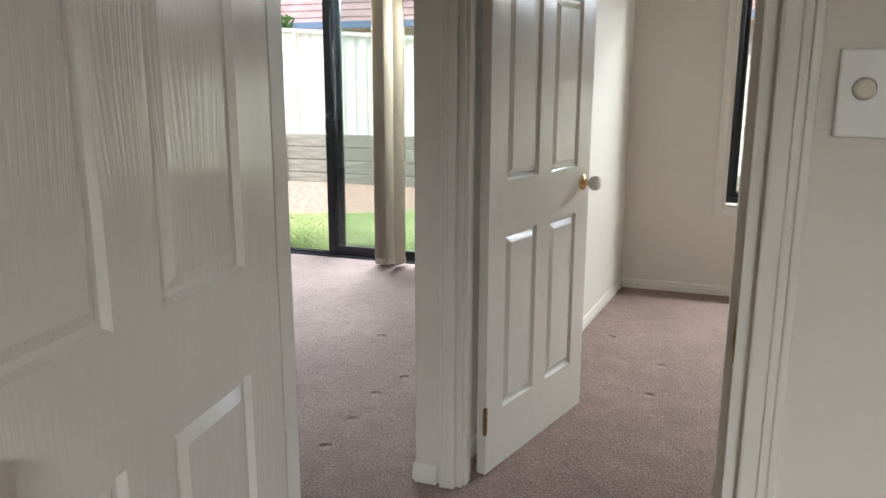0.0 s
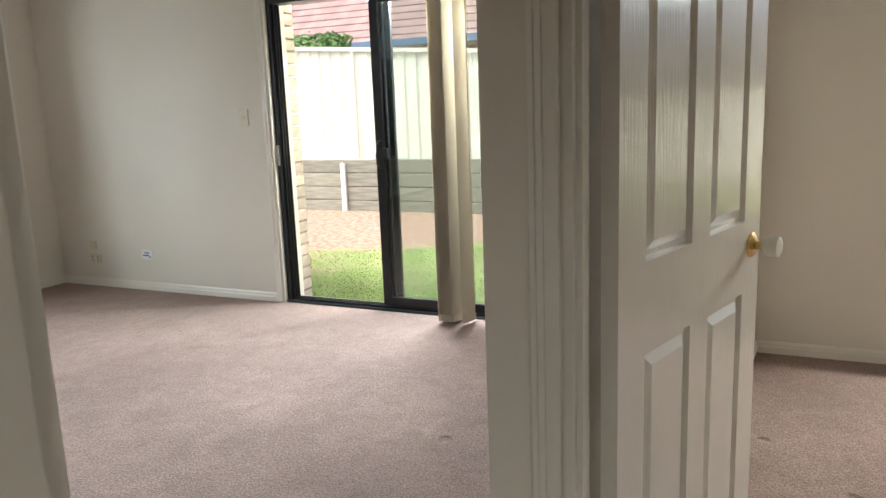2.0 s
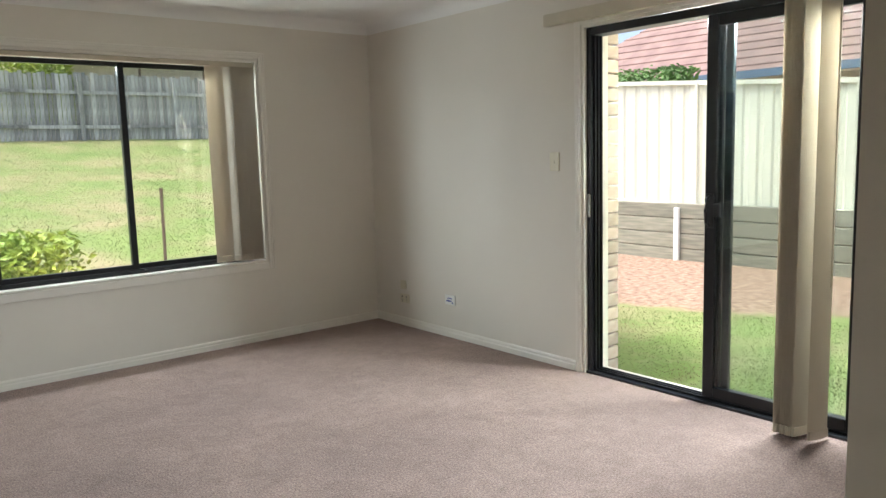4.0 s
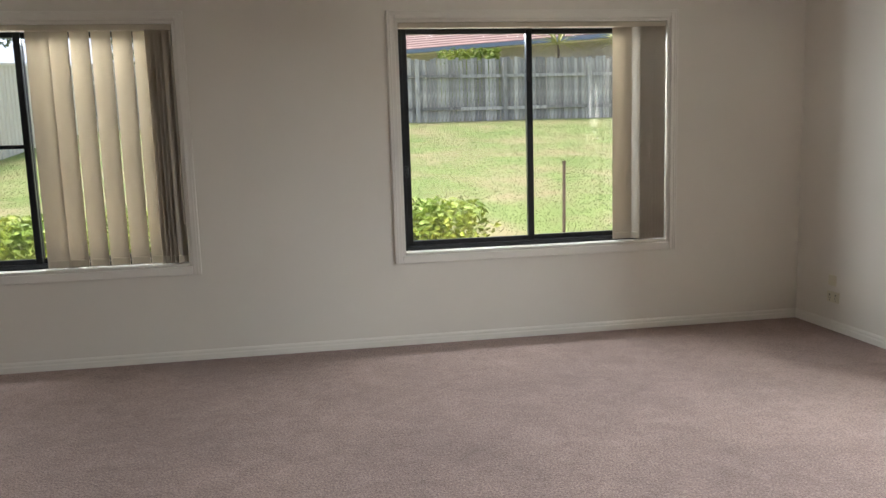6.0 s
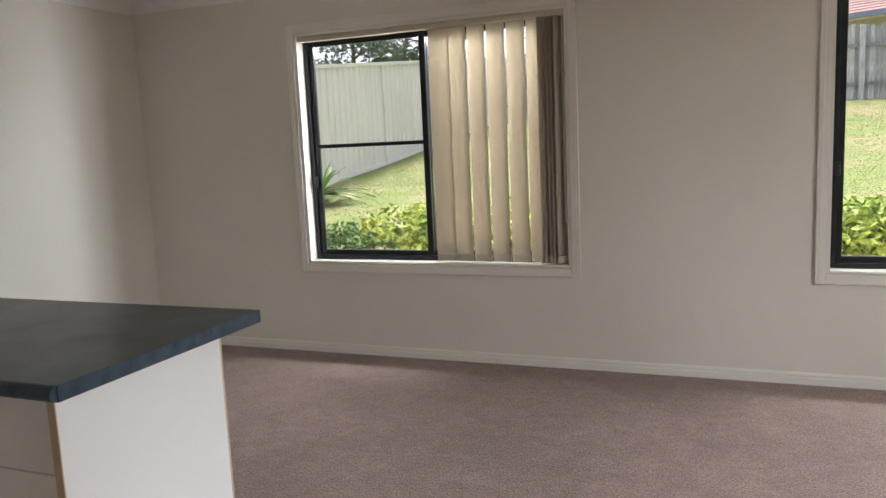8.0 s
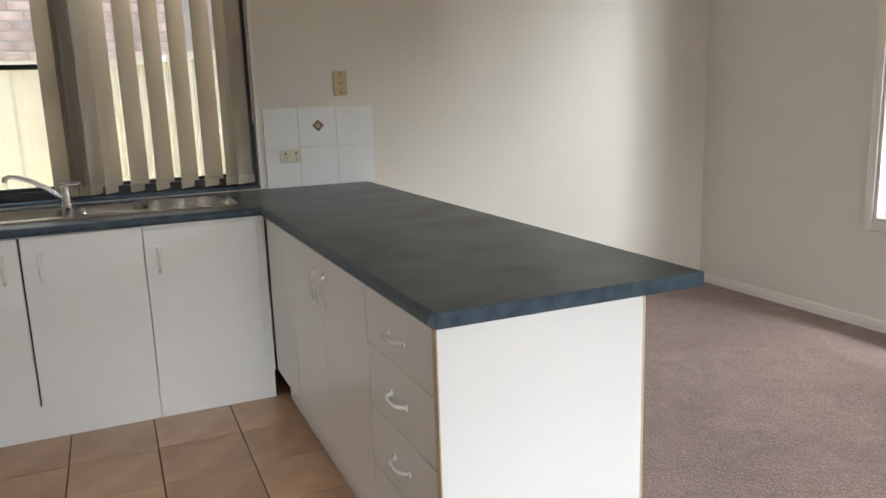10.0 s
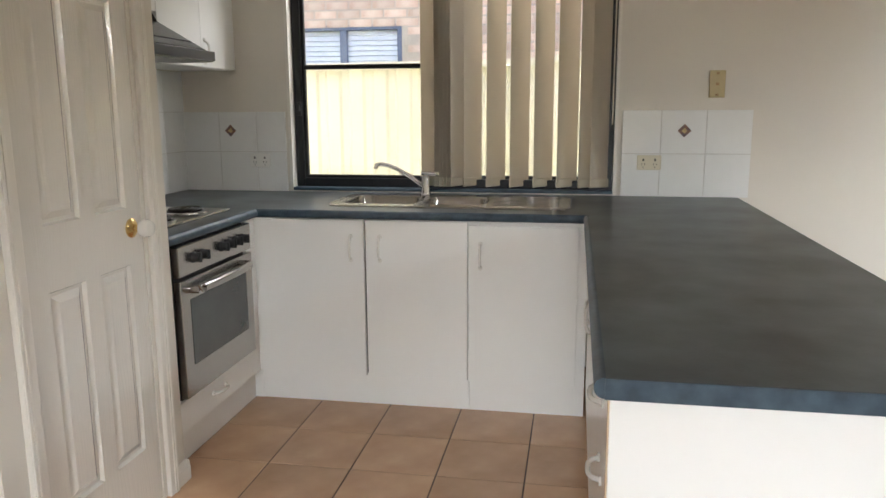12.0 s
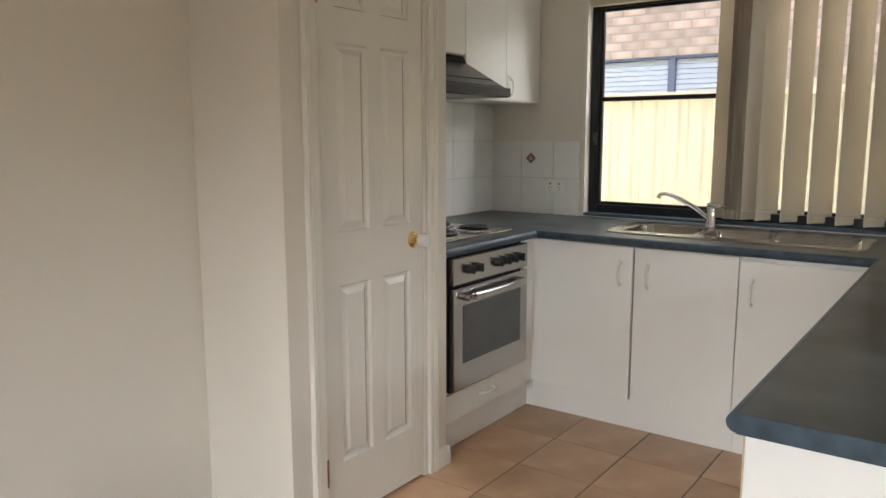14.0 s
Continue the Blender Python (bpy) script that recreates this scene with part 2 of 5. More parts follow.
    soil.color_ramp.elements[1].color = (0.31, 0.215, 0.165, 1)
    nt.links.new(sn.outputs["Fac"], soil.inputs[0])
    mx2 = nt.nodes.new("ShaderNodeMix")
    mx2.data_type = 'RGBA'
    nt.links.new(mul.outputs[0], mx2.inputs[0])
    nt.links.new(mx.outputs[2], mx2.inputs[6])
    nt.links.new(soil.outputs[0], mx2.inputs[7])
    # bark bed under the back windows
    bed = nt.nodes.new("ShaderNodeMapRange")
    bed.inputs[1].default_value, bed.inputs[2].default_value = 9.15, 8.95
    ad2 = nt.nodes.new("ShaderNodeMath")
    ad2.operation = 'MULTIPLY_ADD'
    ad2.inputs[1].default_value = 1.1
    nt.links.new(edge.outputs["Fac"], ad2.inputs[0])
    nt.links.new(sep.outputs["Y"], ad2.inputs[2])
    nt.links.new(ad2.outputs[0], bed.inputs[0])
    isbed = nt.nodes.new("ShaderNodeMath")
    isbed.operation = 'GREATER_THAN'
    isbed.inputs[1].default_value = 6.0
    nt.links.new(sep.outputs["Y"], isbed.inputs[0])
    nearx = nt.nodes.new("ShaderNodeMath")
    nearx.operation = 'LESS_THAN'
    nearx.inputs[1].default_value = 5.6
    nt.links.new(sep.outputs["X"], nearx.inputs[0])
    m3 = nt.nodes.new("ShaderNodeMath")
    m3.operation = 'MULTIPLY'
    nt.links.new(bed.outputs[0], m3.inputs[0])
    nt.links.new(isbed.outputs[0], m3.inputs[1])
    m4 = nt.nodes.new("ShaderNodeMath")
    m4.operation = 'MULTIPLY'
    nt.links.new(m3.outputs[0], m4.inputs[0])
    nt.links.new(nearx.outputs[0], m4.inputs[1])
    mx3 = nt.nodes.new("ShaderNodeMix")
    mx3.data_type = 'RGBA'
    nt.links.new(m4.outputs[0], mx3.inputs[0])
    nt.links.new(mx2.outputs[2], mx3.inputs[6])
    nt.links.new(soil.outputs[0], mx3.inputs[7])
    nt.links.new(mx3.outputs[2], b.inputs["Base Color"])
    return m


DENTS = [(3.56, 1.8), (3.07, 1.46), (2.58, 1.49), (2.33, 1.48), (2.85, 1.51), (4.0, 0.63), (3.64, 0.34), (3.25, 0.37), (3.58, 1.81)]
WALL = mat("cream_wall_paint", (0.70, 0.655, 0.58), rough=0.6, var=0.02, scale=1.2, bump=0.06, bscale=240, spec=0.3)
CEIL = mat("ceiling_paint", (0.80, 0.79, 0.76), rough=0.8, var=0.015, scale=1.5, bump=0.04, bscale=200)
TRIM = mat("gloss_trim_paint", (0.75, 0.71, 0.64), rough=0.28, var=0.02, scale=3, bump=0.05, bscale=30)
DOOR = door_mat()
CARPET = carpet_mat("brown_pink_carpet", DENTS)
BLACK = mat("black_aluminium", (0.012, 0.013, 0.015), rough=0.32, var=0.2, scale=9, metal=0.3)
RUBBER = mat("black_plastic", (0.010, 0.010, 0.011), rough=0.4, var=0.2)
GLASS = glass_mat("window_glass")
DGLASS = glass_mat("tinted_glass", (0.92, 0.95, 0.94))
VANE = vane_mat()
RAIL = mat("cream_rail", (0.55, 0.49, 0.38), rough=0.4, var=0.05)
BRASS = mat("brass", (0.72, 0.50, 0.20), rough=0.22, metal=1.0, var=0.15, scale=20)
OLDBRASS = mat("dull_brass", (0.34, 0.22, 0.11), rough=0.4, metal=0.9, var=0.3, scale=40)
CERAMIC = mat("white_ceramic", (0.78, 0.76, 0.71), rough=0.12, var=0.01)
PLATE = mat("cream_plastic", (0.62, 0.57, 0.43), rough=0.35, var=0.03)
AGED = mat("aged_cream_plastic", (0.50, 0.41, 0.22), rough=0.4, var=0.06, scale=30)
WPLATE = mat("white_plastic", (0.78, 0.77, 0.73), rough=0.3, var=0.02)
DARKDOT = mat("dark_slots", (0.03, 0.03, 0.03), rough=0.6)
BLUEPRINT = mat("blue_print", (0.05, 0.08, 0.35), rough=0.5)
CAB = mat("white_melamine", (0.84, 0.83, 0.80), rough=0.28, var=0.015, scale=2, bump=0.03, bscale=90)
CABEDGE = mat("timber_edge_strip", (0.60, 0.46, 0.30), rough=0.5, var=0.1)
SHADOWGAP = mat("gap_shade", (0.07, 0.06, 0.05), rough=0.8)
BENCH = mat("blue_grey_laminate", (0.078, 0.096, 0.099), rough=0.33, spec=0.40, color2=(0.006, 0.010, 0.012), scale=4.5, bump=0.05, bscale=120, detail=10)
BENCHEDGE = mat("blue_laminate_edge", (0.050, 0.085, 0.115), rough=0.45, color2=(0.022, 0.040, 0.060), scale=26, detail=10)
STEEL = mat("brushed_steel", (0.44, 0.425, 0.40), rough=0.19, metal=1.0, var=0.06, scale=30, bump=0.06, bscale=80, stretch=(1, 1, 14))
CHROME = mat("chrome", (0.75, 0.75, 0.76), rough=0.08, metal=1.0, var=0.02)
OVENGLASS = mat("oven_glass", (0.055, 0.062, 0.060), rough=0.08, var=0.1, spec=0.7)
ELEMENT = mat("hotplate_iron", (0.030, 0.024, 0.020), rough=0.45, metal=0.4, var=0.3, scale=30)
FTILE = mat("terracotta_tile", (0.60, 0.385, 0.235), rough=0.24, color2=(0.48, 0.29, 0.17), scale=5, bump=0.1, bscale=40, obj_random=0.10)
GROUT = mat("dark_grout", (0.085, 0.060, 0.045), rough=0.9, var=0.2, scale=30)
WTILE = mat("white_wall_tile", (0.78, 0.78, 0.76), rough=0.08, var=0.015, bump=0.45, bscale=22)
WGROUT = mat("white_grout", (0.60, 0.58, 0.54), rough=0.9)
DECO = mat("brown_decor_tile", (0.30, 0.16, 0.10), rough=0.2, color2=(0.10, 0.09, 0.12), scale=60)
DECO2 = mat("tan_decor_tile", (0.52, 0.38, 0.20), rough=0.2, var=0.2, scale=60)
FENCE = mat("cream_steel_fence", (0.66, 0.635, 0.53), rough=0.42, var=0.04, scale=1.5)
PALING = mat("weathered_paling", (0.44, 0.45, 0.42), rough=0.9, color2=(0.22, 0.22, 0.205), scale=5, stretch=(7, 7, 0.7), bump=0.6, bscale=18, obj_random=0.42)
SLEEPER = mat("weathered_sleeper", (0.30, 0.275, 0.22), rough=0.92, color2=(0.18, 0.175, 0.135), scale=5, stretch=(6, 0.6, 6), bump=0.7, bscale=14, obj_random=0.15)
DARKSLEEP = mat("dark_sleeper", (0.13, 0.10, 0.08), rough=0.92, color2=(0.06, 0.05, 0.04), scale=5, bump=0.6, bscale=14)
POSTWHITE = mat("white_post", (0.76, 0.75, 0.71), rough=0.5, var=0.05)
BRICK = mat("pale_mottled_brick", (0.64, 0.55, 0.47), rough=0.9, color2=(0.52, 0.38, 0.30), scale=9, bump=0.5, bscale=60, obj_random=0.22)
MORTAR = mat("mortar", (0.42, 0.39, 0.34), rough=0.95, var=0.1, bump=0.4, bscale=80)
ROOFT = mat("red_brown_roof_tile", (0.22, 0.135, 0.118), rough=0.8, color2=(0.15, 0.09, 0.08), scale=3, bump=0.3, bscale=20)
GUTTER = mat("blue_gutter", (0.13, 0.18, 0.25), rough=0.4, var=0.05)
SOFFIT = mat("cream_soffit", (0.72, 0.66, 0.52), rough=0.6, var=0.03)
SLATBLUE = mat("blue_shutter_slat", (0.58, 0.65, 0.72), rough=0.4, var=0.05)
BLUEFRAME = mat("blue_window_frame", (0.09, 0.13, 0.22), rough=0.4, var=0.05)
GROUND = ground_mat()
HOODBLACK = mat("satin_black_enamel", (0.009, 0.009, 0.010), rough=0.24, var=0.2, spec=0.3)
DARKSTEEL = mat("dark_steel", (0.10, 0.10, 0.105), rough=0.25, metal=0.8, var=0.1)
LEAFY = mat("yellow_green_leaf", (0.30, 0.34, 0.045), rough=0.55, color2=(0.13, 0.21, 0.03), scale=2.5, spec=0.3)
LEAFG = mat("green_leaf", (0.11, 0.21, 0.05), rough=0.55, color2=(0.045, 0.095, 0.02), scale=2.0, spec=0.3)
LEAFD = mat("grey_green_foliage", (0.17, 0.21, 0.15), rough=0.7, color2=(0.09, 0.12, 0.085), scale=1.2, spec=0.2)
LEAFB = mat("blade_leaf", (0.24, 0.36, 0.12), rough=0.45, color2=(0.13, 0.24, 0.08), scale=6)
LEAFP = mat("pale_blade_leaf", (0.42, 0.40, 0.16), rough=0.5, color2=(0.22, 0.27, 0.10), scale=5)
PINK = mat("pink_flower", (0.65, 0.12, 0.14), rough=0.6, var=0.2)
BARK = mat("bark", (0.12, 0.09, 0.07), rough=0.95, var=0.3, bump=0.6, bscale=20)
GRASS = mat("grass_blade", (0.150, 0.220, 0.075), rough=0.8, color2=(0.230, 0.200, 0.115), scale=1.1, spec=0.15)

# ---- helpers of this scene ----
def box(bm, x0, y0, z0, x1, y1, z1, bevel=0.0, seg=1):
    if x0 > x1: x0, x1 = x1, x0
    if y0 > y1: y0, y1 = y1, y0
    if z0 > z1: z0, z1 = z1, z0
    v = [bm.verts.new(p) for p in ((x0, y0, z0), (x1, y0, z0), (x1, y1, z0), (x0, y1, z0), (x0, y0, z1), (x1, y0, z1), (x1, y1, z1), (x0, y1, z1))]
    fs = [bm.faces.new([v[i] for i in f]) for f in ((3, 2, 1, 0), (4, 5, 6, 7), (0, 1, 5, 4), (1, 2, 6, 5), (2, 3, 7, 6), (3, 0, 4, 7))]
    if bevel:
        es = list({e for f in fs for e in f.edges})
        bmesh.ops.bevel(bm, geom=es, offset=bevel, segments=seg, profile=0.6, affect='EDGES', clamp_overlap=True)
    return bm


def boxes(*bs, bevel=0.0, seg=1):
    bm = bmesh.new()
    for b in bs:
        box(bm, *b, bevel=bevel, seg=seg)
    return bm


def cyl(bm, p, q, r0, r1=None, n=16, caps=True):
    """A round bar from p to q."""
    p, q = Vector(p), Vector(q)
    r1 = r0 if r1 is None else r1
    m = Matrix.Translation((p + q) / 2) @ (q - p).to_track_quat("Z", "Y").to_matrix().to_4x4()
    bmesh.ops.create_cone(bm, cap_ends=caps, segments=n, radius1=r0, radius2=r1, depth=(q - p).length, matrix=m)
    return bm


def lathe(bm, profile, m=Matrix(), n=20):
    """profile: (radius, height) pairs turned about z."""
    rings = []
    for r, z in profile:
        rings.append([bm.verts.new(m @ Vector((r * math.cos(2 * math.pi * i / n), r * math.sin(2 * math.pi * i / n), z))) for i in range(n)])
    for a, b in zip(rings, rings[1:]):
        for i in range(n):
            bm.faces.new((a[i], a[(i + 1) % n], b[(i + 1) % n], b[i]))
    bm.faces.new(list(reversed(rings[0])))
    bm.faces.new(rings[-1])
    return bm


def tube(bm, pts, r, n=10):
    """A round bar bent along points."""
    pts = [Vector(p) for p in pts]
    rings = []
    for i, p in enumerate(pts):
        d = (pts[min(i + 1, len(pts) - 1)] - pts[max(i - 1, 0)]).normalized()
        q = d.to_track_quat("Z", "Y").to_matrix()
        rr = r[i] if isinstance(r, (list, tuple)) else r
        rings.append([bm.verts.new(p + q @ Vector((rr * math.cos(2 * math.pi * k / n), rr * math.sin(2 * math.pi * k / n), 0))) for k in range(n)])
    for a, b in zip(rings, rings[1:]):
        best = min(range(n), key=lambda s: (a[0].co - b[s].co).length)
        for i in range(n):
            bm.faces.new((a[i], a[(i + 1) % n], b[(i + 1 + best) % n], b[(i + best) % n]))
    bm.faces.new(list(reversed(rings[0])))
    bm.faces.new(rings[-1])
    return bm


def mesh_of(name, bm, material, smooth=False):
    me = bpy.data.meshes.new(name)
    bmesh.ops.recalc_face_normals(bm, faces=bm.faces)
    bm.to_mesh(me)
    bm.free()
    me.materials.append(material)
    if smooth:
        me.shade_smooth()
        me.set_sharp_from_angle(angle=radians(35))
    return me


def part(name, bm, material, parent=None, label="", smooth=False, loc=None, m=None):
    me = bm if isinstance(bm, bpy.types.Mesh) else mesh_of(name, bm, material, smooth)
    ob = new(name, me)
    if parent:
        ob.parent = parent
    if m is not None:
        ob.matrix_basis = m
    elif loc:
        ob.location = loc
    if label:
        tagged(ob, label)
    return ob


def thing(name, loc, label, category, group="", kind="", rz=0.0):
    ob = new(name)
    ob.empty_display_size = 0.1
    ob.matrix_world = pose(*loc, 0, 0, rz)
    return tagged(ob, label, category, group, kind)


def structure(name, bm, material, label, category, smooth=False):
    return tagged(part(name, bm, material, smooth=smooth), label, category, kind="structure")


def wall_boxes(axis, c0, c1, a0, a1, z0, z1, openings=()):
    """Boxes of a wall that runs along axis, with openings (a0, a1, z0, z1)."""
    out = []
    def put(p, q, u, v):
        if q - p > 1e-4 and v - u > 1e-4:
            out.append((p, c0, u, q, c1, v) if axis == 'x' else (c0, p, u, c1, q, v))
    at = a0
    for o0, o1, oz0, oz1 in sorted(openings):
        put(at, o0, z0, z1)
        put(o0, o1, z0, oz0)
        put(o0, o1, oz1, z1)
        at = o1
    put(at, a1, z0, z1)
    return out

# ---- the house: plan in metres, x east, y north ----
XW, XE, YN = -1.975, 5.212, 6.05        # inner faces of the outer walls
XB0, XB1 = 2.22, 2.33                   # wall with the bedroom door
XA0, XA1 = 1.165, 1.275                  # wall with the door that the walk starts from
YS = 1.068                               # south face of the living room
ZC = 2.43
WIN1, WIN2 = (-0.677, 1.082, 0.618, 2.096), (2.405, 4.228, 0.612, 2.096)
SLIDE = (2.16, 3.815, 0.0, 2.105)
KWIN = (1.335, 3.04, 0.906, 2.096)
BWIN = (-2.30, 0.10, 0.60, 2.096)
DA, DB = (0.115, 0.968, 0.0, 2.065), (0.055, 0.920, 0.0, 2.065)

structure("wall_north", boxes(*wall_boxes('x', YN, YN + 0.24, XW - 0.24, XE + 0.24, -0.2, ZC + 0.1, [WIN1, WIN2])), WALL,
          "cream painted wall with two wide sliding windows", "wall")
structure("wall_east", boxes(*wall_boxes('y', XE, XE + 0.24, 0.9, YN, -0.2, ZC + 0.1, [SLIDE])), WALL,
          "cream painted wall beside the sliding glass door", "wall")
structure("wall_west", boxes(*wall_boxes('y', XW - 0.24, XW, -2.8, YN, -0.2, ZC + 0.1, [KWIN, (-2.1, -0.6, 0.62, 2.096)])), WALL,
          "cream painted outer wall behind the kitchen bench", "wall")
structure("wall_bedroom_door", boxes(*wall_boxes('y', XB0, XB1, -2.8, YS, 0, ZC, [DB])), WALL, "cream painted hall wall with an open bedroom door", "wall")
structure("wall_start_door", boxes(*wall_boxes('y', XA0, XA1, -2.8, 1.03, 0, ZC, [DA])), WALL, "cream painted wall round the first doorway", "wall")
bm = bmesh.new()
lo = [bm.verts.new((x, y, 0)) for x, y in ((XB1, 0.955), (XE, 0.705), (XE, YS), (XB1, YS))]
hi = [bm.verts.new((v.co.x, v.co.y, ZC)) for v in lo]
bm.faces.new(lo[::-1]); bm.faces.new(hi)
for i in range(4):
    bm.faces.new((lo[i], lo[(i + 1) % 4], hi[(i + 1) % 4], hi[i]))
structure("wall_between", bm, WALL, "cream painted wall between living room and bedroom", "wall")
structure("wall_bedroom_east", boxes(*wall_boxes('y', 5.10, 5.34, -2.8, 0.72, -0.2, ZC + 0.1, [BWIN])), WALL, "cream painted bedroom wall with a window", "wall")
structure("wall_south", boxes((XW - 0.24, -3.0, -0.2, 5.34, -2.8, ZC + 0.1)), WALL, "plain cream painted wall", "wall")
structure("wall_kitchen_south", boxes((XW, 0.63, 0, -0.50, 0.735, ZC)), WALL, "cream painted kitchen wall behind the cooker", "wall")
structure("wall_start_north", boxes((-0.60, 0.972, 0, XA0, 1.03, ZC)), WALL, "cream painted wall beside the pantry", "wall")
# pantry closet: a front wall with a door, and two sides
YP = 1.46
PD = (-0.368, 0.202, 0.0, 2.065)
structure("wall_pantry", boxes(*(wall_boxes('x', YP - 0.09, YP, -0.50, 0.345, 0, ZC, [PD])
                                 + [(0.255, 1.03, 0, 0.345, YP - 0.09, ZC), (-0.50, 0.735, 0, -0.41, YP - 0.09, ZC), (-0.60, 0.735, 0, -0.50, 0.972, ZC)])),
          WALL, "cream painted pantry closet walls", "wall")
structure("ceiling", boxes((XW - 0.24, -3.0, ZC + 0.1, XE + 0.24, YN + 0.24, ZC + 0.16), (XW, -2.8, ZC, XE, YN, ZC + 0.02)), CEIL, "flat white plaster ceiling", "ceiling")


def cove(bm, p, q, inward, r=0.085):
    """A coved cornice from p to q under the ceiling."""
    p, q, n = Vector(p), Vector(q), Vector(inward)
    prof = [(0.0, -r)] + [(r * (1 - math.cos(a)), -r + r * math.sin(a)) for a in [i * math.pi / 12 for i in range(1, 7)]] + [(0.0, 0.0)]
    rows = []
    for e in (p, q):
        rows.append([bm.verts.new(e + n * d + Vector((0, 0, ZC + h))) for d, h in prof])
    k = len(prof)
    for i in range(k):
        bm.faces.new((rows[0][i], rows[0][(i + 1) % k], rows[1][(i + 1) % k], rows[1][i]))
    bm.faces.new(rows[0])
    bm.faces.new(rows[1][::-1])


bm = bmesh.new()
for p, q, n in (((XW, YN, 0), (XE, YN, 0), (0, -1, 0)), ((XE, YS, 0), (XE, YN, 0), (-1, 0, 0)), ((XW, 0.735, 0), (XW, YN, 0), (1, 0, 0)),
                ((XB1, YS, 0), (XE, YS, 0), (0, 1, 0)), ((-0.5, YP, 0), (0.345, YP, 0), (0, 1, 0))):
    cove(bm, p, q, n)
structure("cornice", bm, CEIL, "white coved plaster cornice", "cornice", smooth=True)

# floors
ZF = 0.014  # carpet pile
XT = 0.40   # where tiles meet carpet
bm = boxes((XW, 3.46, -0.1, XT, YN, ZF), (XT, 0.995, -0.1, XE, YN, ZF), (XA0, -2.8, -0.1, XE, 0.995, ZF), (XW, -2.8, -0.1, XA0, 0.995, ZF))
structure("floor", bm, CARPET, "worn brownish pink cut pile carpet with furniture dents", "carpet")
kfloor = structure("floor_kitchen", boxes((XW, 0.735, -0.1, XT, 3.46, -0.0025)), GROUT, "terracotta coloured floor tiles with dark grout", "floor")
structure("trim_floor", boxes((XT - 0.012, YP, -0.008, XT + 0.012, 2.9, 0.016), bevel=0.002), OLDBRASS, "thin brass strip between carpet and tiles", "floor trim")


def skirting(bm, axis, c, side, a0, a1, h=0.078, t=0.014):
    """A skirting board on a wall face at c; side is where the room lies."""
    prof = [(0, 0), (t, 0), (t, h * 0.62), (t * 0.75, h * 0.70), (t * 0.75, h * 0.86), (t * 0.35, h), (0, h)]
    rows = []
    for a in (a0, a1):
        rows.append([bm.verts.new((a, c + side * d, z) if axis == 'x' else (c + side * d, a, z)) for d, z in prof])
    k = len(prof)
    for i in range(k):
        bm.faces.new((rows[0][i], rows[0][(i + 1) % k], rows[1][(i + 1) % k], rows[1][i]))
    bm.faces.new(rows[0])
    bm.faces.new(rows[1][::-1])


bm = bmesh.new()
skirting(bm, 'x', 0.0, -1, 0.0, 2.78)
structure("baseboard", bm, TRIM, "low white painted skirting board", "skirting").matrix_world = pose(XB1, 0.955, 0, 0, 0, -4.96)
AW = 0.058   # architrave width
for i, (ax, c, s, a0, a1) in enumerate((('x', YN, -1, XW, XE), ('y', XE, -1, SLIDE[1] + AW, YN), ('y', XE, -1, YS, SLIDE[0] - AW), ('y', XW, 1, 3.62, YN),
                                        ('x', YS, 1, XB0, XE), ('y', XB0, -1, DB[1] + AW + 0.012, YS), ('y', 5.10, -1, -2.8, 0.70),
                                        ('y', XB0, -1, -2.8, DB[0] - AW), ('x', 1.03, 1, 0.345, XA1), ('y', 0.345, 1, 1.03, YP), ('x', YP, 1, -0.5, PD[0] - AW),
                                        ('y', XA1, 1, -2.8, DA[0] - AW), ('y', XA0, -1, -2.8, DA[0] - AW), ('y', -0.5, -1, 1.40, YP + 0.014))):
    bm = bmesh.new()
    skirting(bm, ax, c, s, a0, a1)
    structure("baseboard", bm, TRIM, "low white painted skirting board", "skirting")


def architrave(bm, axis, c, side, o, w=AW, t=0.018, sill=False):
    """Moulded trim round an opening o = (a0, a1, z0, z1)."""
    a0, a1, z0, z1 = o
    def bar(p0, p1, u0, u1):
        for d, k0, k1 in ((t, 0.0, 1.0),):
            lo, hi = sorted((c, c + side * d))
            b = (p0, lo, u0, p1, hi, u1) if axis == 'x' else (lo, p0, u0, hi, p1, u1)
            box(bm, *b, bevel=0.005, seg=2)
    zb = z0 - w if sill else z0
    for g, t2 in ((0.0, t),):
        bar(a0 - w, a0 - 0.004, zb, z1 + w)
        bar(a1 + 0.004, a1 + w, zb, z1 + w)
        bar(a0 - 0.004, a1 + 0.004, z1 + 0.004, z1 + w)
        if sill:
            bar(a0 - 0.004, a1 + 0.004, zb, z0 - 0.004)
    # raised bead along the outer side
    def bead(p0, p1, u0, u1):
        lo, hi = sorted((c + side * (t - 0.002), c + side * (t + 0.0035)))
        b = (p0, lo, u0, p1, hi, u1) if axis == 'x' else (lo, p0, u0, hi, p1, u1)
        box(bm, *b, bevel=0.003, seg=2)
    for k in (0.62, 0.86):
        bead(a0 - w * k - 0.006, a0 - w * k + 0.006, zb + 0.001, z1 + w * k)
        bead(a1 + w * k - 0.006, a1 + w * k + 0.006, zb + 0.001, z1 + w * k)
        bead(a0 - w * k, a1 + w * k, z1 + w * k - 0.006, z1 + w * k + 0.006)
    return bm


for axis, c, side, o, nm in (('y', XB0, -1, DB, "bedroom"), ('y', XB1, 1, DB, "bedroom"), ('y', XA0, -1, DA, "first"), ('y', XA1, 1, DA, "first"), ('x', YP, 1, PD, "pantry")):
    structure("trim", architrave(bmesh.new(), axis, c, side, o), TRIM, f"white moulded architrave round the {nm} doorway", "architrave")


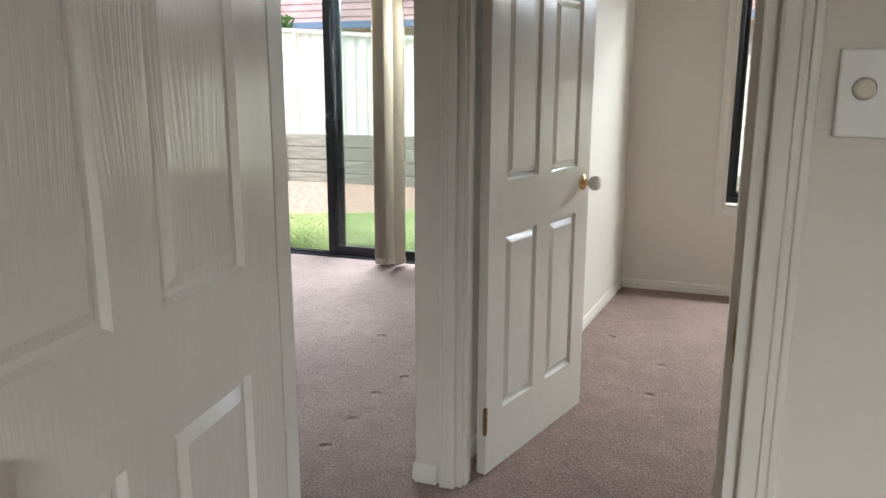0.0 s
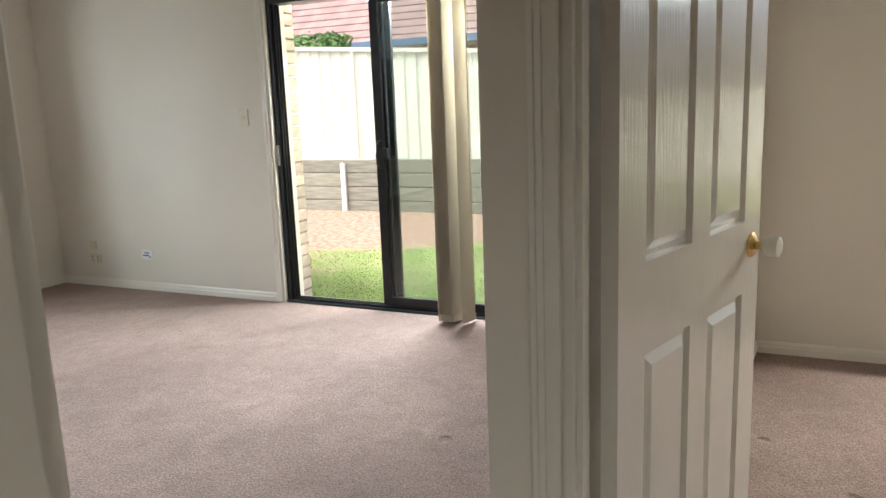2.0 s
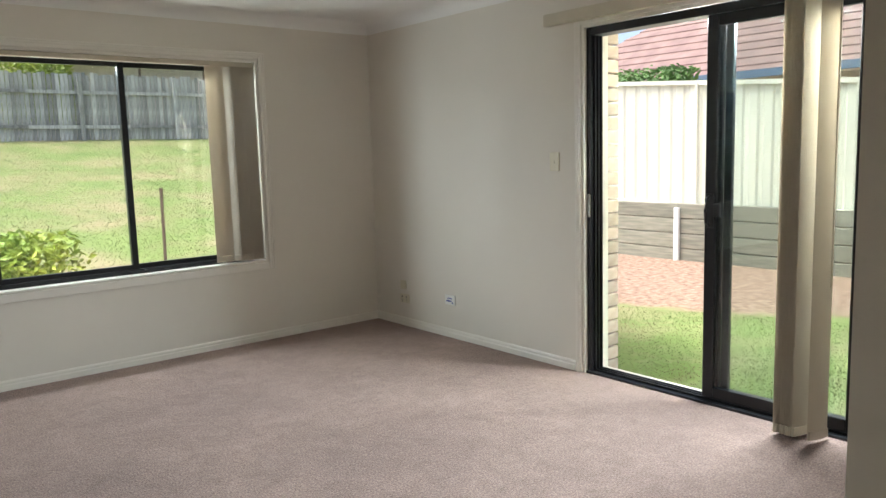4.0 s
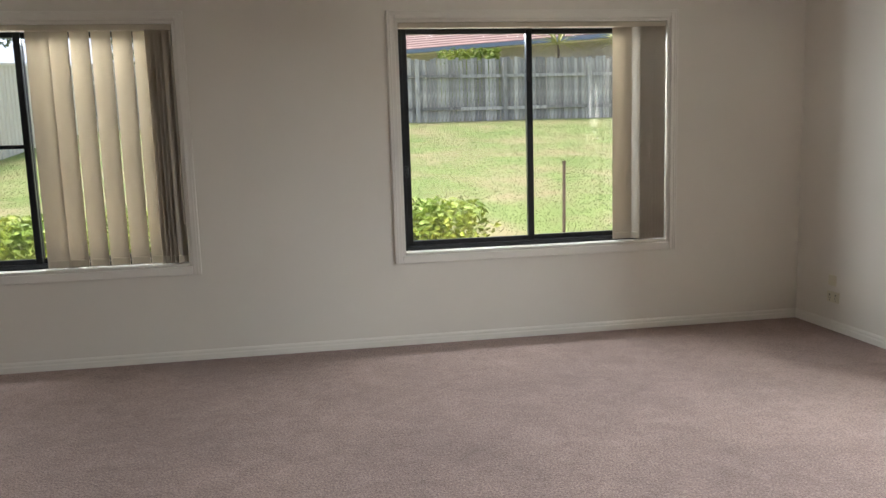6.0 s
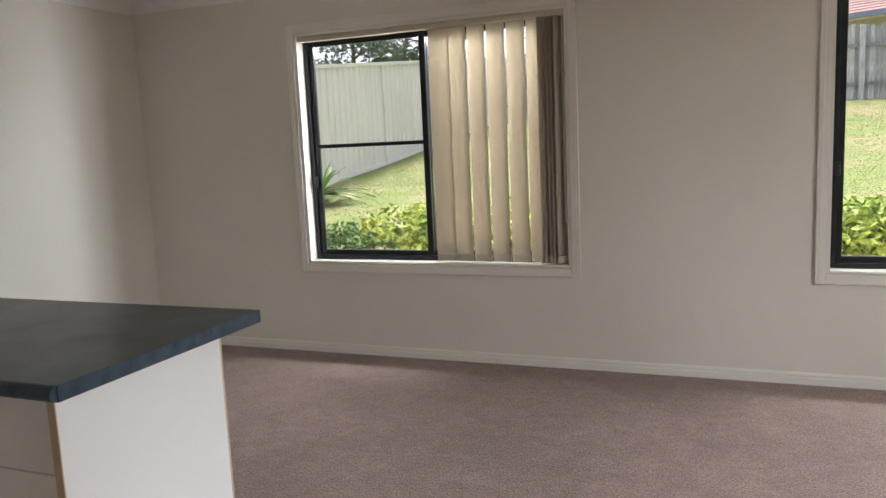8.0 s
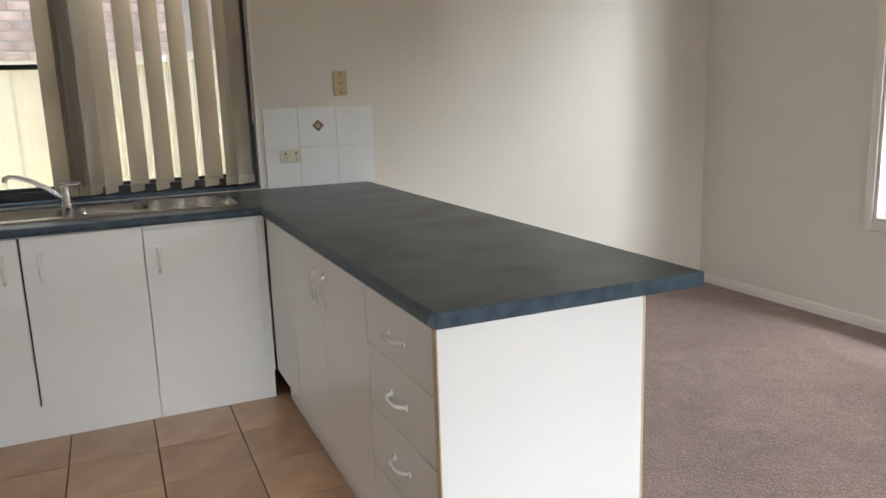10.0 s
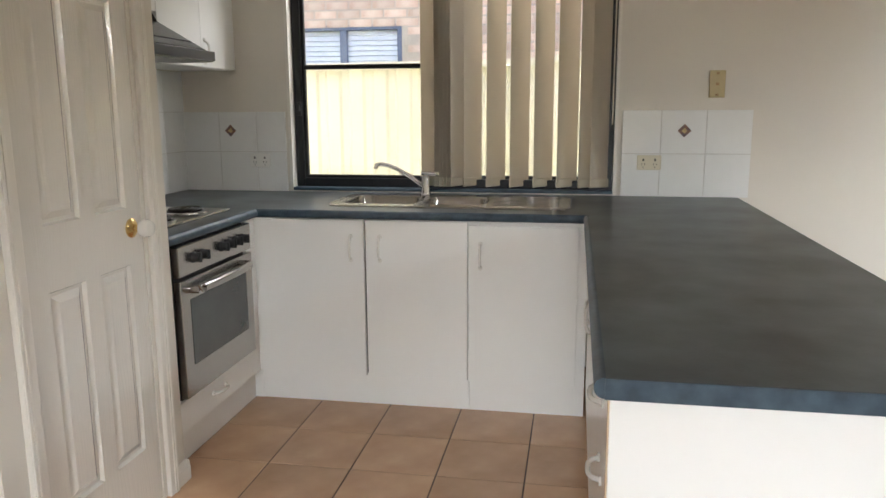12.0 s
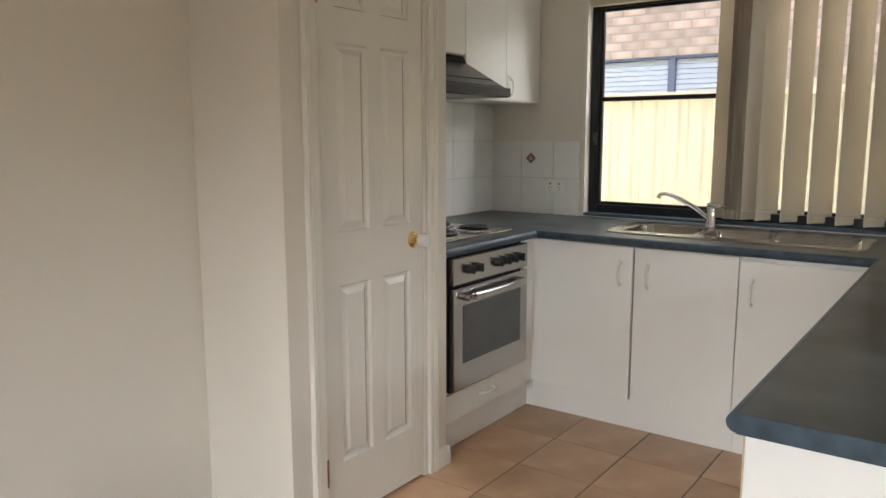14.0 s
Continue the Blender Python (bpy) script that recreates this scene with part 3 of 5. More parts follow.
def jamb(axis, c0, c1, o, stop_at):
    """Door lining with a stop bead."""
    a0, a1, z0, z1 = o
    t = 0.016
    def b(p0, p1, q0, q1, u0, u1):
        return (p0, q0, u0, p1, q1, u1) if axis == 'x' else (q0, p0, u0, q1, p1, u1)
    bs = [b(a0, a0 + t, c0, c1, z0, z1), b(a1 - t, a1, c0, c1, z0, z1), b(a0 + t, a1 - t, c0, c1, z1 - t, z1)]
    s0, s1 = stop_at
    bs += [b(a0 + t, a0 + t + 0.011, s0, s1, z0, z1 - t), b(a1 - t - 0.011, a1 - t, s0, s1, z0, z1 - t)]
    return boxes(*bs)


structure("door_lining", jamb('y', XB0, XB1, DB, (XB0 + 0.02, XB1 - 0.045)), TRIM, "white painted door lining with stop bead", "door lining")
structure("door_lining", jamb('y', XA0, XA1, DA, (XA0 + 0.045, XA1 - 0.02)), TRIM, "white painted door lining with stop bead", "door lining")
structure("door_lining", jamb('x', YP - 0.09, YP, PD, (YP - 0.075, YP - 0.042)), TRIM, "white painted door lining with stop bead", "door lining")

# ---- panelled doors ----
def door_leaf(width, height=2.03, th=0.035):
    """Slab from x 0 to width, y -th/2 to th/2, with six recessed pockets a side; returns the mesh and the pockets."""
    s, mid = width * 0.145, width * 0.13
    pw = (width - 2 * s - mid) / 2
    cols = [(s, s + pw), (s + pw + mid, width - s)]
    rows = [(0.215, 0.840), (1.020, 1.64), (1.75, 1.92)]
    xs = [0, cols[0][0], cols[0][1], cols[1][0], cols[1][1], width]
    zs = [0, *[v for r in rows for v in r], height]
    bm = bmesh.new()
    pockets = []
    for sgn in (-1, 1):
        y = sgn * th / 2
        grid = [[bm.verts.new((x, y, z)) for z in zs] for x in xs]
        fs = []
        for i in range(5):
            for j in range(len(zs) - 1):
                q = (grid[i][j], grid[i + 1][j], grid[i + 1][j + 1], grid[i][j + 1])
                f = bm.faces.new(q if sgn < 0 else q[::-1])
                if i in (1, 3) and j in (1, 3, 5):
                    fs.append(f)
                    if sgn < 0:
                        pockets.append((xs[i], xs[i + 1], zs[j], zs[j + 1]))
        bmesh.ops.inset_individual(bm, faces=fs, thickness=0.006, depth=0.0)
        bmesh.ops.inset_individual(bm, faces=fs, thickness=0.008, depth=-0.012)
        if sgn < 0:
            lo = grid
        else:
            hi = grid
    nz = len(zs)
    for j in range(nz - 1):
        bm.faces.new((lo[0][j + 1], lo[0][j], hi[0][j], hi[0][j + 1]))
        bm.faces.new((lo[5][j], lo[5][j + 1], hi[5][j + 1], hi[5][j]))
    for i in range(5):
        bm.faces.new((lo[i][0], lo[i + 1][0], hi[i + 1][0], hi[i][0]))
        bm.faces.new((lo[i + 1][nz - 1], lo[i][nz - 1], hi[i][nz - 1], hi[i + 1][nz - 1]))
    return bm, pockets


def raised_panel(w, h, d=0.011):
    bm = bmesh.new()
    a, b = 0.016, 0.036
    lo = [bm.verts.new(p) for p in ((a, 0, a), (w - a, 0, a), (w - a, 0, h - a), (a, 0, h - a))]
    hi = [bm.verts.new(p) for p in ((b, -d, b), (w - b, -d, b), (w - b, -d, h - b), (b, -d, h - b))]
    bm.faces.new(hi)
    bm.faces.new(lo[::-1])
    for i in range(4):
        bm.faces.new((lo[i], lo[(i + 1) % 4], hi[(i + 1) % 4], hi[i]))
    return bm


def knob_set(parent, x, z, y, sgn):
    base = pose(x, y, z, 90 if sgn < 0 else -90, 0, 0)
    h = part("door_knob", lathe(bmesh.new(), [(0.0125, 0.028), (0.024, 0.036), (0.029, 0.052), (0.025, 0.068), (0.010, 0.074)], n=24), CERAMIC, parent, "white porcelain knob", True, m=base)
    part("rose", lathe(bmesh.new(), [(0.031, 0.0), (0.031, 0.004), (0.022, 0.010), (0.011, 0.014), (0.011, 0.030)], n=24), BRASS, h, "polished brass rose", True)


def hinge(parent, x, z, y, hw=0.012):
    h = part("hinge", boxes((x - hw, y - 0.0015, z - 0.045, x + hw, y + 0.0015, z + 0.045)), OLDBRASS, parent, "dull brass butt hinge")
    bm = bmesh.new()
    for k in range(5):
        cyl(bm, (x, y, z - 0.05 + 0.02 * k + 0.001), (x, y, z - 0.05 + 0.02 * k + 0.019), 0.0065, n=10)
    part("hinge_knuckle", bm, OLDBRASS, h)


def panel_door(name, width, m, label, knobs=(-1, 1), hinge_side=1):
    ob = new(name)
    ob.matrix_world = m
    tagged(ob, label, "door", kind="structure")
    bm, pockets = door_leaf(width)
    part("leaf", bm, DOOR, ob)
    made = {}
    for x0, x1, z0, z1 in pockets:
        key = (round(x1 - x0, 4), round(z1 - z0, 4))
        if key not in made:
            made[key] = mesh_of("panel", raised_panel(*key), DOOR)
        part("panel", made[key], DOOR, ob, m=pose(x0, -0.0055, z0))
        part("panel", made[key], DOOR, ob, m=pose(x1, 0.0055, z0, 0, 0, 180))
    for s in knobs:
        knob_set(ob, width - 0.058, 0.955, s * 0.0175, s)
    for z in (0.20, 1.80):
        hinge(ob, -0.004, z, hinge_side * 0.0175, 0.012 if width > 0.6 else 0.007)
    return ob


panel_door("door_1", 0.800, pose(1.140, 0.918, 0.034, 0, 0, 187), "open white panelled door with embossed wood grain", knobs=(1,), hinge_side=-1)
panel_door("door_2", 0.758, pose(2.326, 0.866, 0.020, 0, 0, -15.6), "white panelled bedroom door standing open", hinge_side=-1)
panel_door("door_3", 0.532, pose(0.183, YP - 0.020, 0.012, 0, 0, 180), "closed narrow white panelled pantry door", knobs=(-1,), hinge_side=-1)

strike = thing("strike_plate", (1.190, DA[0] + 0.016, 0.97), "brass strike plate let into the door lining", "strike plate")
part("plate", boxes((-0.012, 0, -0.035, 0.012, 0.002, 0.035), bevel=0.0008), BRASS, strike)
part("latch_hole", boxes((-0.005, 0.0015, -0.012, 0.005, 0.0026, 0.012)), DARKDOT, strike)

# ---- aluminium windows ----
def frame_bars(bm, axis, c0, c1, a0, a1, z0, z1, w):
    def b(p0, p1, u0, u1):
        box(bm, *((p0, c0, u0, p1, c1, u1) if axis == 'x' else (c0, p0, u0, c1, p1, u1)), bevel=0.003)
    b(a0, a0 + w, z0, z1)
    b(a1 - w, a1, z0, z1)
    b(a0 + w, a1 - w, z0, z0 + w)
    b(a0 + w, a1 - w, z1 - w, z1)
    return bm


def pane(axis, c, a0, a1, z0, z1, t=0.005):
    return boxes((a0, c, z0, a1, c + t, z1) if axis == 'x' else (c, a0, z0, c + t, a1, z1))


def alu_window(name, axis, c, out, o, label, transom=None, trim=True, mid=0.5, inset=0.0, bar=0.030, sill_material=None):
    """A two-light sliding window in a lined opening; c is the wall's inner face, out the outward sign."""
    a0, a1, z0, z1 = o
    win = thing(name, (0, 0, 0), label, "window", kind="structure")
    def b(p0, p1, d0, d1, u0, u1):
        lo, hi = sorted((c + out * d0, c + out * d1))
        return (p0, lo, u0, p1, hi, u1) if axis == 'x' else (lo, p0, u0, hi, p1, u1)
    t = 0.016
    e = 0.085 - inset
    part("reveal", boxes(b(a0, a0 + t, -0.003, e, z0, z1), b(a1 - t, a1, -0.003, e, z0, z1), b(a0 + t, a1 - t, -0.003, e, z1 - t, z1)), TRIM, win)
    part("window_sill", boxes(b(a0 + t, a1 - t, -0.006, e, z0, z0 + t), bevel=0.003), sill_material or TRIM, win)
    if trim:
        part("architrave", architrave(bmesh.new(), axis, c, -out, o, w=0.056, t=0.014, sill=True), TRIM, win)
    i0, i1, j0, j1 = a0 + t, a1 - t, z0 + t, z1 - t
    def c2(d0, d1):
        return sorted((c + out * d0, c + out * d1))
    fr = part("window_frame", frame_bars(bmesh.new(), axis, *c2(e - 0.010, e + 0.070), i0, i1, j0, j1, bar), BLACK, win, "black aluminium frame")
    am = a0 + (a1 - a0) * mid
    for k, (s0, s1, d) in enumerate(((i0 + 0.022, am + 0.022, e + 0.005), (am - 0.022, i1 - 0.022, e + 0.033))):
        if d > e + 0.02:
            s0 = am - 0.016
        sash = part("sash", frame_bars(bmesh.new(), axis, *c2(d, d + 0.024), s0, s1, j0 + 0.022, j1 - 0.022, 0.040), BLACK, win, "black sliding sash")
        p = part("pane", pane(axis, c + out * (d + 0.010), s0 + 0.03, s1 - 0.03, j0 + 0.05, j1 - 0.05), GLASS, sash, "clear glass pane")
        p.visible_shadow = False
        if k == 0 and transom:
            part("transom", boxes(b(s0 + 0.03, s1 - 0.03, d - 0.002, d + 0.026, transom - 0.012, transom + 0.012), bevel=0.003), BLACK, sash)
        if k == 0:
            zc = z0 + (z1 - z0) * 0.36
            lt = part("latch", boxes(b(i0 + 0.020, i0 + 0.044, e - 0.027, e + 0.007, zc - 0.035, zc + 0.035), bevel=0.006, seg=2), RUBBER, sash, "black sash latch")
            part("latch_lever", boxes(b(i0 + 0.026, i0 + 0.038, e - 0.044, e - 0.025, zc - 0.012, zc + 0.022), bevel=0.004, seg=2), RUBBER, lt)
    return win


alu_window("window_1", 'x', YN, 1, WIN1, "black framed sliding window with a white timber reveal", transom=1.38, mid=0.478)
alu_window("window_2", 'x', YN, 1, WIN2, "black framed sliding window with a white timber reveal", mid=0.485)
alu_window("window_3", 'y', XW, -1, KWIN, "black framed kitchen window above the sink", transom=1.55, trim=False, inset=0.02, bar=0.045, sill_material=BENCHEDGE)
alu_window("window_4", 'y', 5.10, 1, BWIN, "black framed bedroom window", mid=0.5)
alu_window("window_5", 'y', XW, -1, (-2.1, -0.6, 0.62, 2.096), "black framed window of the starting room", mid=0.5)

# ---- sliding glass door ----
sl = thing("sliding_door", (0, 0, 0), "black aluminium sliding glass door standing half open", "sliding door", kind="structure")
a0, a1, _, z1 = SLIDE
part("architrave", architrave(bmesh.new(), 'y', XE, -1, SLIDE, w=0.05, t=0.014), TRIM, sl)
part("reveal", boxes((XE - 0.003, a0, 0, XE + 0.02, a0 + 0.014, z1), (XE - 0.003, a1 - 0.014, 0, XE + 0.02, a1, z1), (XE - 0.003, a0 + 0.014, z1 - 0.014, XE + 0.02, a1 - 0.014, z1)), TRIM, sl)
f0, f1, fz = a0 + 0.014, a1 - 0.014, z1 - 0.014
bm = boxes((XE + 0.02, f0, 0, XE + 0.13, f0 + 0.035, fz), (XE + 0.02, f1 - 0.035, 0, XE + 0.13, f1, fz), (XE + 0.02, f0 + 0.035, fz - 0.045, XE + 0.13, f1 - 0.035, fz),
           (XE + 0.004, f0, 0.002, XE + 0.15, f1, 0.026), bevel=0.003)
for d in (0.04, 0.07, 0.10):   # tracks and channel fins
    box(bm, XE + d, f0 + 0.035, 0.026, XE + d + 0.006, f1 - 0.035, 0.040)
    box(bm, XE + d, f1 - 0.050, 0.030, XE + d + 0.006, f1 - 0.030, fz - 0.04)
part("door_frame", bm, BLACK, sl, "black aluminium frame and track")
ym = 2.985
for k, (p0, p1, d, w) in enumerate(((f0 + 0.03, ym + 0.03, 0.085, 0.055), (f0 + 0.05, ym + 0.045, 0.045, 0.062), (f0 + 0.04, ym - 0.02, 0.115, 0.045))):
    bm = frame_bars(bmesh.new(), 'y', XE + d, XE + d + 0.026, p0, p1, 0.038, fz - 0.04, w)
    ps = part("door_panel", bm, BLACK, sl, ("black fixed glazed panel", "black sliding glazed panel", "black insect screen panel")[k])
    if k < 2:
        g = part("pane", pane('y', XE + d + 0.011, p0 + w - 0.01, p1 - w + 0.01, 0.038 + w - 0.01, fz - 0.04 - w + 0.01), DGLASS, ps, "lightly tinted glass pane")
        g.visible_shadow = False
    if k == 1:
        hd = part("handle", boxes((XE + d - 0.012, ym - 0.012, 0.96, XE + d, ym + 0.036, 1.14), bevel=0.006, seg=2), RUBBER, ps, "black pull handle")
        part("grip", tube(bmesh.new(), [(XE + d - 0.010, ym + 0.012, 0.975), (XE + d - 0.040, ym + 0.012, 0.990), (XE + d - 0.048, ym + 0.012, 1.05), (XE + d - 0.040, ym + 0.012, 1.11), (XE + d - 0.010, ym + 0.012, 1.125)], 0.009), RUBBER, hd, smooth=True)
        part("lock", boxes((XE + d - 0.022, ym - 0.05, 1.02, XE + d, ym - 0.014, 1.09), bevel=0.006, seg=2), RUBBER, hd)
part("catch", boxes((XE + 0.012, f1 - 0.030, 0.98, XE + 0.022, f1 - 0.008, 1.12), bevel=0.003), STEEL, sl, "steel lock keeper")

# ---- vertical blinds ----
def vane_mesh(w, h):
    bm = bmesh.new()
    n = 6
    t = 0.0012
    front, back = [], []
    for i in range(n + 1):
        u = i / n - 0.5
        x, y = u * w, 0.010 * (1 - (2 * u) ** 2)
        front.append((bm.verts.new((x, y, 0)), bm.verts.new((x, y, h))))
        back.append((bm.verts.new((x, y - t, 0)), bm.verts.new((x, y - t, h))))
    for i in range(n):
        bm.faces.new((front[i + 1][0], front[i][0], front[i][1], front[i + 1][1]))
        bm.faces.new((back[i][0], back[i + 1][0], back[i + 1][1], back[i][1]))
    for i, j in ((0, 0), (n, n)):
        bm.faces.new((front[i][0], back[i][0], back[i][1], front[i][1]))
    for k in (0, 1):
        for i in range(n):
            bm.faces.new((front[i][k], front[i + 1][k], back[i + 1][k], back[i][k]))
    return mesh_of("vane", bm, VANE, True)


def weight_mesh(w):
    bm = bmesh.new()
    box(bm, -w / 2 + 0.003, -0.0015, 0.002, w / 2 - 0.003, 0.0075, 0.045, bevel=0.002)
    return mesh_of("hem_weight", bm, RAIL)


def vertical_blind(axis, c, side, a0, a1, zb, zt, slots, label, w=0.127, wand=None, rail_h=0.034):
    """slots: (position along the rail, turn in degrees); c is the wall face and side the room's side."""
    m = pose(0, 0, 0) if axis == 'x' else pose(0, 0, 0, 0, 0, 90)
    ob = thing("vertical_blind", (0, 0, 0), label, "blind", group="vertical blinds")
    d = c + side * 0.0
    def b(p0, p1, q0, q1, u0, u1):
        lo, hi = sorted((c + side * q0, c + side * q1))
        return (p0, lo, u0, p1, hi, u1) if axis == 'x' else (lo, p0, u0, hi, p1, u1)
    part("head_rail", boxes(b(a0, a1, -0.022, 0.022, zt, zt + rail_h), bevel=0.003), RAIL, ob, "cream metal head rail")
    vm, wm = vane_mesh(w, zt - zb), weight_mesh(w)
    for i, (a, turn) in enumerate(slots):
        place = (a, c, zb) if axis == 'x' else (c, a, zb)
        v = part("vane", vm, VANE, ob, m=pose(*place, 0, 0, turn + (0 if axis == 'x' else 90)))
        part("hem_weight", wm, RAIL, v, loc=(0, 0.003, 0))
    if wand:
        x, z0 = wand
        p, q = ((x, c + side * 0.03, zt), (x, c + side * 0.03, z0)) if axis == 'x' else ((c + side * 0.03, x, zt), (c + side * 0.03, x, z0))
        part("wand", cyl(bmesh.new(), p, q, 0.0035, n=8), RAIL, ob, "thin control cord")
    return ob


rnd = random.Random(4)
vertical_blind('x', YN + 0.032, -1, WIN1[0] - 0.0 + 0.02, WIN1[1] - 0.02, 0.640, 2.045,
               [(0.300, 4), (0.417, -16), (0.535, -18), (0.655, -17), (0.775, -19), (0.890, -24)] + [(0.948 + 0.024 * i, 60 + rnd.uniform(-5, 5)) for i in range(5)],
               "cream fabric vertical blind partly drawn across the window", wand=(1.055, 0.88))
vertical_blind('x', YN + 0.032, -1, WIN2[0] + 0.02, WIN2[1] - 0.02, 0.640, 2.045,
               [(3.91, -12)] + [(3.975 + 0.022 * i, -46 + rnd.uniform(-4, 4)) for i in range(9)], "cream fabric vertical blind stacked at one end", wand=(4.222, 0.92))
vertical_blind('y', XW - 0.032, 1, KWIN[0] + 0.02, KWIN[1] - 0.02, 0.935, 2.045,
               [(2.11, 12)] + [(2.165 + 0.02 * i, 50 + rnd.uniform(-4, 4)) for i in range(5)] + [(2.315, 50), (2.435, 46), (2.555, 45), (2.675, 44), (2.795, 38), (2.905, 33), (2.965, 28)],
               "cream fabric vertical blind partly drawn behind the sink", wand=(3.012, 1.25))
vertical_blind('y', XE - 0.095, -1, SLIDE[0] - 0.08, SLIDE[1] + 0.20, 0.028, 2.115,
               [(2.425 + 0.0135 * i, 80 + rnd.uniform(-5, 5)) for i in range(8)] + [(2.350, 74)], "cream fabric vertical blind stacked beside the sliding door", wand=(2.30, 0.75), rail_h=0.07)

# ---- switches and outlets ----
def plate(name, x, y, z, normal, w, h, label, category, marks=(), material=WPLATE, mark_material=DARKDOT, mname="socket_slot"):
    """A wall plate; normal '-x', '+x', '+y' or '-y'; marks are (u, v, w, h) on its face."""
    rz = {'-y': 0, '+x': 90, '+y': 180, '-x': -90}[normal]
    ob = thing(name, (x, y, z), label, category, rz=rz)
    pl = part("plate", boxes((-w / 2, -0.009, -h / 2, w / 2, 0, h / 2), bevel=0.004, seg=2), material, ob)
    for u, v, mw, mh in marks:
        part(mname, boxes((u - mw / 2, -0.0115, v - mh / 2, u + mw / 2, -0.007, v + mh / 2), bevel=0.0006), mark_material, pl)
    return ob


def outlet_marks(cx):
    return [(cx - 0.007, -0.008, 0.0025, 0.009), (cx + 0.007, -0.008, 0.0025, 0.009), (cx, -0.022, 0.0025, 0.009), (cx, 0.014, 0.008, 0.012)]


sw = plate("light_switch", XA0, -0.004, 1.337, '-x', 0.076, 0.116, "white rocker light switch on a cream wall", "light switch")
part("button", lathe(bmesh.new(), [(0.0125, 0), (0.0125, 0.004), (0.010, 0.006)], n=24), PLATE, sw, "round grey button", True, m=pose(-0.006, -0.009, 0.006, 90, 0, 0))
part("button_ring", lathe(bmesh.new(), [(0.0155, 0), (0.0155, 0.0012)], n=24), STEEL, sw, m=pose(-0.006, -0.009, 0.006, 90, 0, 0))
swe = plate("light_switch", XE, 4.035, 1.315, '-x', 0.076, 0.116, "cream light switch beside the sliding door", "light switch", material=PLATE)
part("rocker", boxes((-0.006, -0.014, -0.012, 0.006, -0.008, 0.012), bevel=0.002), PLATE, swe)
plate("power_outlet", XE, 5.655, 0.235, '-x', 0.115, 0.072, "white double power outlet low on the wall", "power outlet", outlet_marks(-0.028) + outlet_marks(0.028), PLATE)
plate("wall_plate", XE, 5.668, 0.345, '-x', 0.072, 0.072, "small cream wall plate above the outlet", "wall plate", material=PLATE)
plate("aerial_plate", XE, 5.085, 0.298, '-x', 0.115, 0.076, "white aerial outlet plate with blue print", "aerial outlet", [(0.0, 0.012, 0.05, 0.008), (-0.01, -0.008, 0.06, 0.010), (0.03, -0.02, 0.012, 0.012)], WPLATE, BLUEPRINT, "printed_bar")
plate("power_outlet", XW + 0.0075, 3.193, 1.066, '+x', 0.115, 0.072, "white double power outlet on wall tiles", "power outlet", outlet_marks(-0.028) + outlet_marks(0.028), PLATE)
plate("power_outlet", XW + 0.0075, 1.173, 1.064, '+x', 0.115, 0.072, "white double power outlet on wall tiles", "power outlet", outlet_marks(-0.028) + outlet_marks(0.028), WPLATE)
plate("phone_plate", XW, 3.492, 1.440, '+x', 0.074, 0.128, "aged cream phone connection plate above the wall tiles", "phone plate", [(0, 0.05, 0.014, 0.009), (0, 0, 0.016, 0.013), (0, -0.05, 0.014, 0.009)], AGED, OLDBRASS, "screw_socket")

# ---- kitchen ----
ZB = 0.90   # bench top
YF = 2.905  # front of the peninsula units
XF = -1.275 # front of the sink units
YO = 1.435  # front of the cooker units

top = thing("worktop", (0, 0, 0), "dark blue-grey laminate worktop round the kitchen", "worktop")
z0, z1 = ZB - 0.036, ZB
sx0, sx1, sy0, sy1 = -1.86, -1.40, 1.74, 2.80     # sink cut-out
bm = bmesh.new()
ringv = []
for z in (z0, z1):
    o = [bm.verts.new((x, y, z)) for x, y in ((XW, 0.735), (-1.258, 0.735), (-1.258, 2.895), (XW, 2.895))]
    n_ = [bm.verts.new((x, y, z)) for x, y in ((sx0, sy0), (sx1, sy0), (sx1, sy1), (sx0, sy1))]
    for i in range(4):
        bm.faces.new((o[i], o[(i + 1) % 4], n_[(i + 1) % 4], n_[i]))
    ringv.append((o, n_))
for k in (0, 1):
    for i in range(4):
        bm.faces.new((ringv[0][k][i], ringv[0][k][(i + 1) % 4], ringv[1][k][(i + 1) % 4], ringv[1][k][i]))
part("sink_section", bm, BENCH, top)
part("peninsula_section", boxes((XW, 2.895, z0, 0.655, 3.615, z1)), BENCH, top)
part("cooker_section", boxes((-1.258, 0.735, z0, -0.50, 1.445, z1)), BENCH, top)
zc = ZB - 0.018
part("front_edge", cyl(bmesh.new(), (-1.258, 2.895, zc), (0.655, 2.895, zc), 0.0182, n=20), BENCHEDGE, top, "rolled blue laminate edge", True)
part("front_edge", cyl(bmesh.new(), (-1.258, 1.445, zc), (-1.258, 2.895, zc), 0.0182, n=20), BENCHEDGE, top, "rolled blue laminate edge", True)
part("front_edge", cyl(bmesh.new(), (-1.258, 1.445, zc), (-0.502, 1.445, zc), 0.0182, n=20), BENCHEDGE, top, "rolled blue laminate edge", True)
part("end_edge", boxes((0.655, 2.895, ZB - 0.0365, 0.659, 3.617, ZB - 0.0005)), BENCHEDGE, top, "flat blue laminate end strip")
part("back_edge", boxes((XW, 3.615, ZB - 0.0365, 0.655, 3.618, ZB - 0.0005)), BENCHEDGE, top, "flat blue laminate strip")


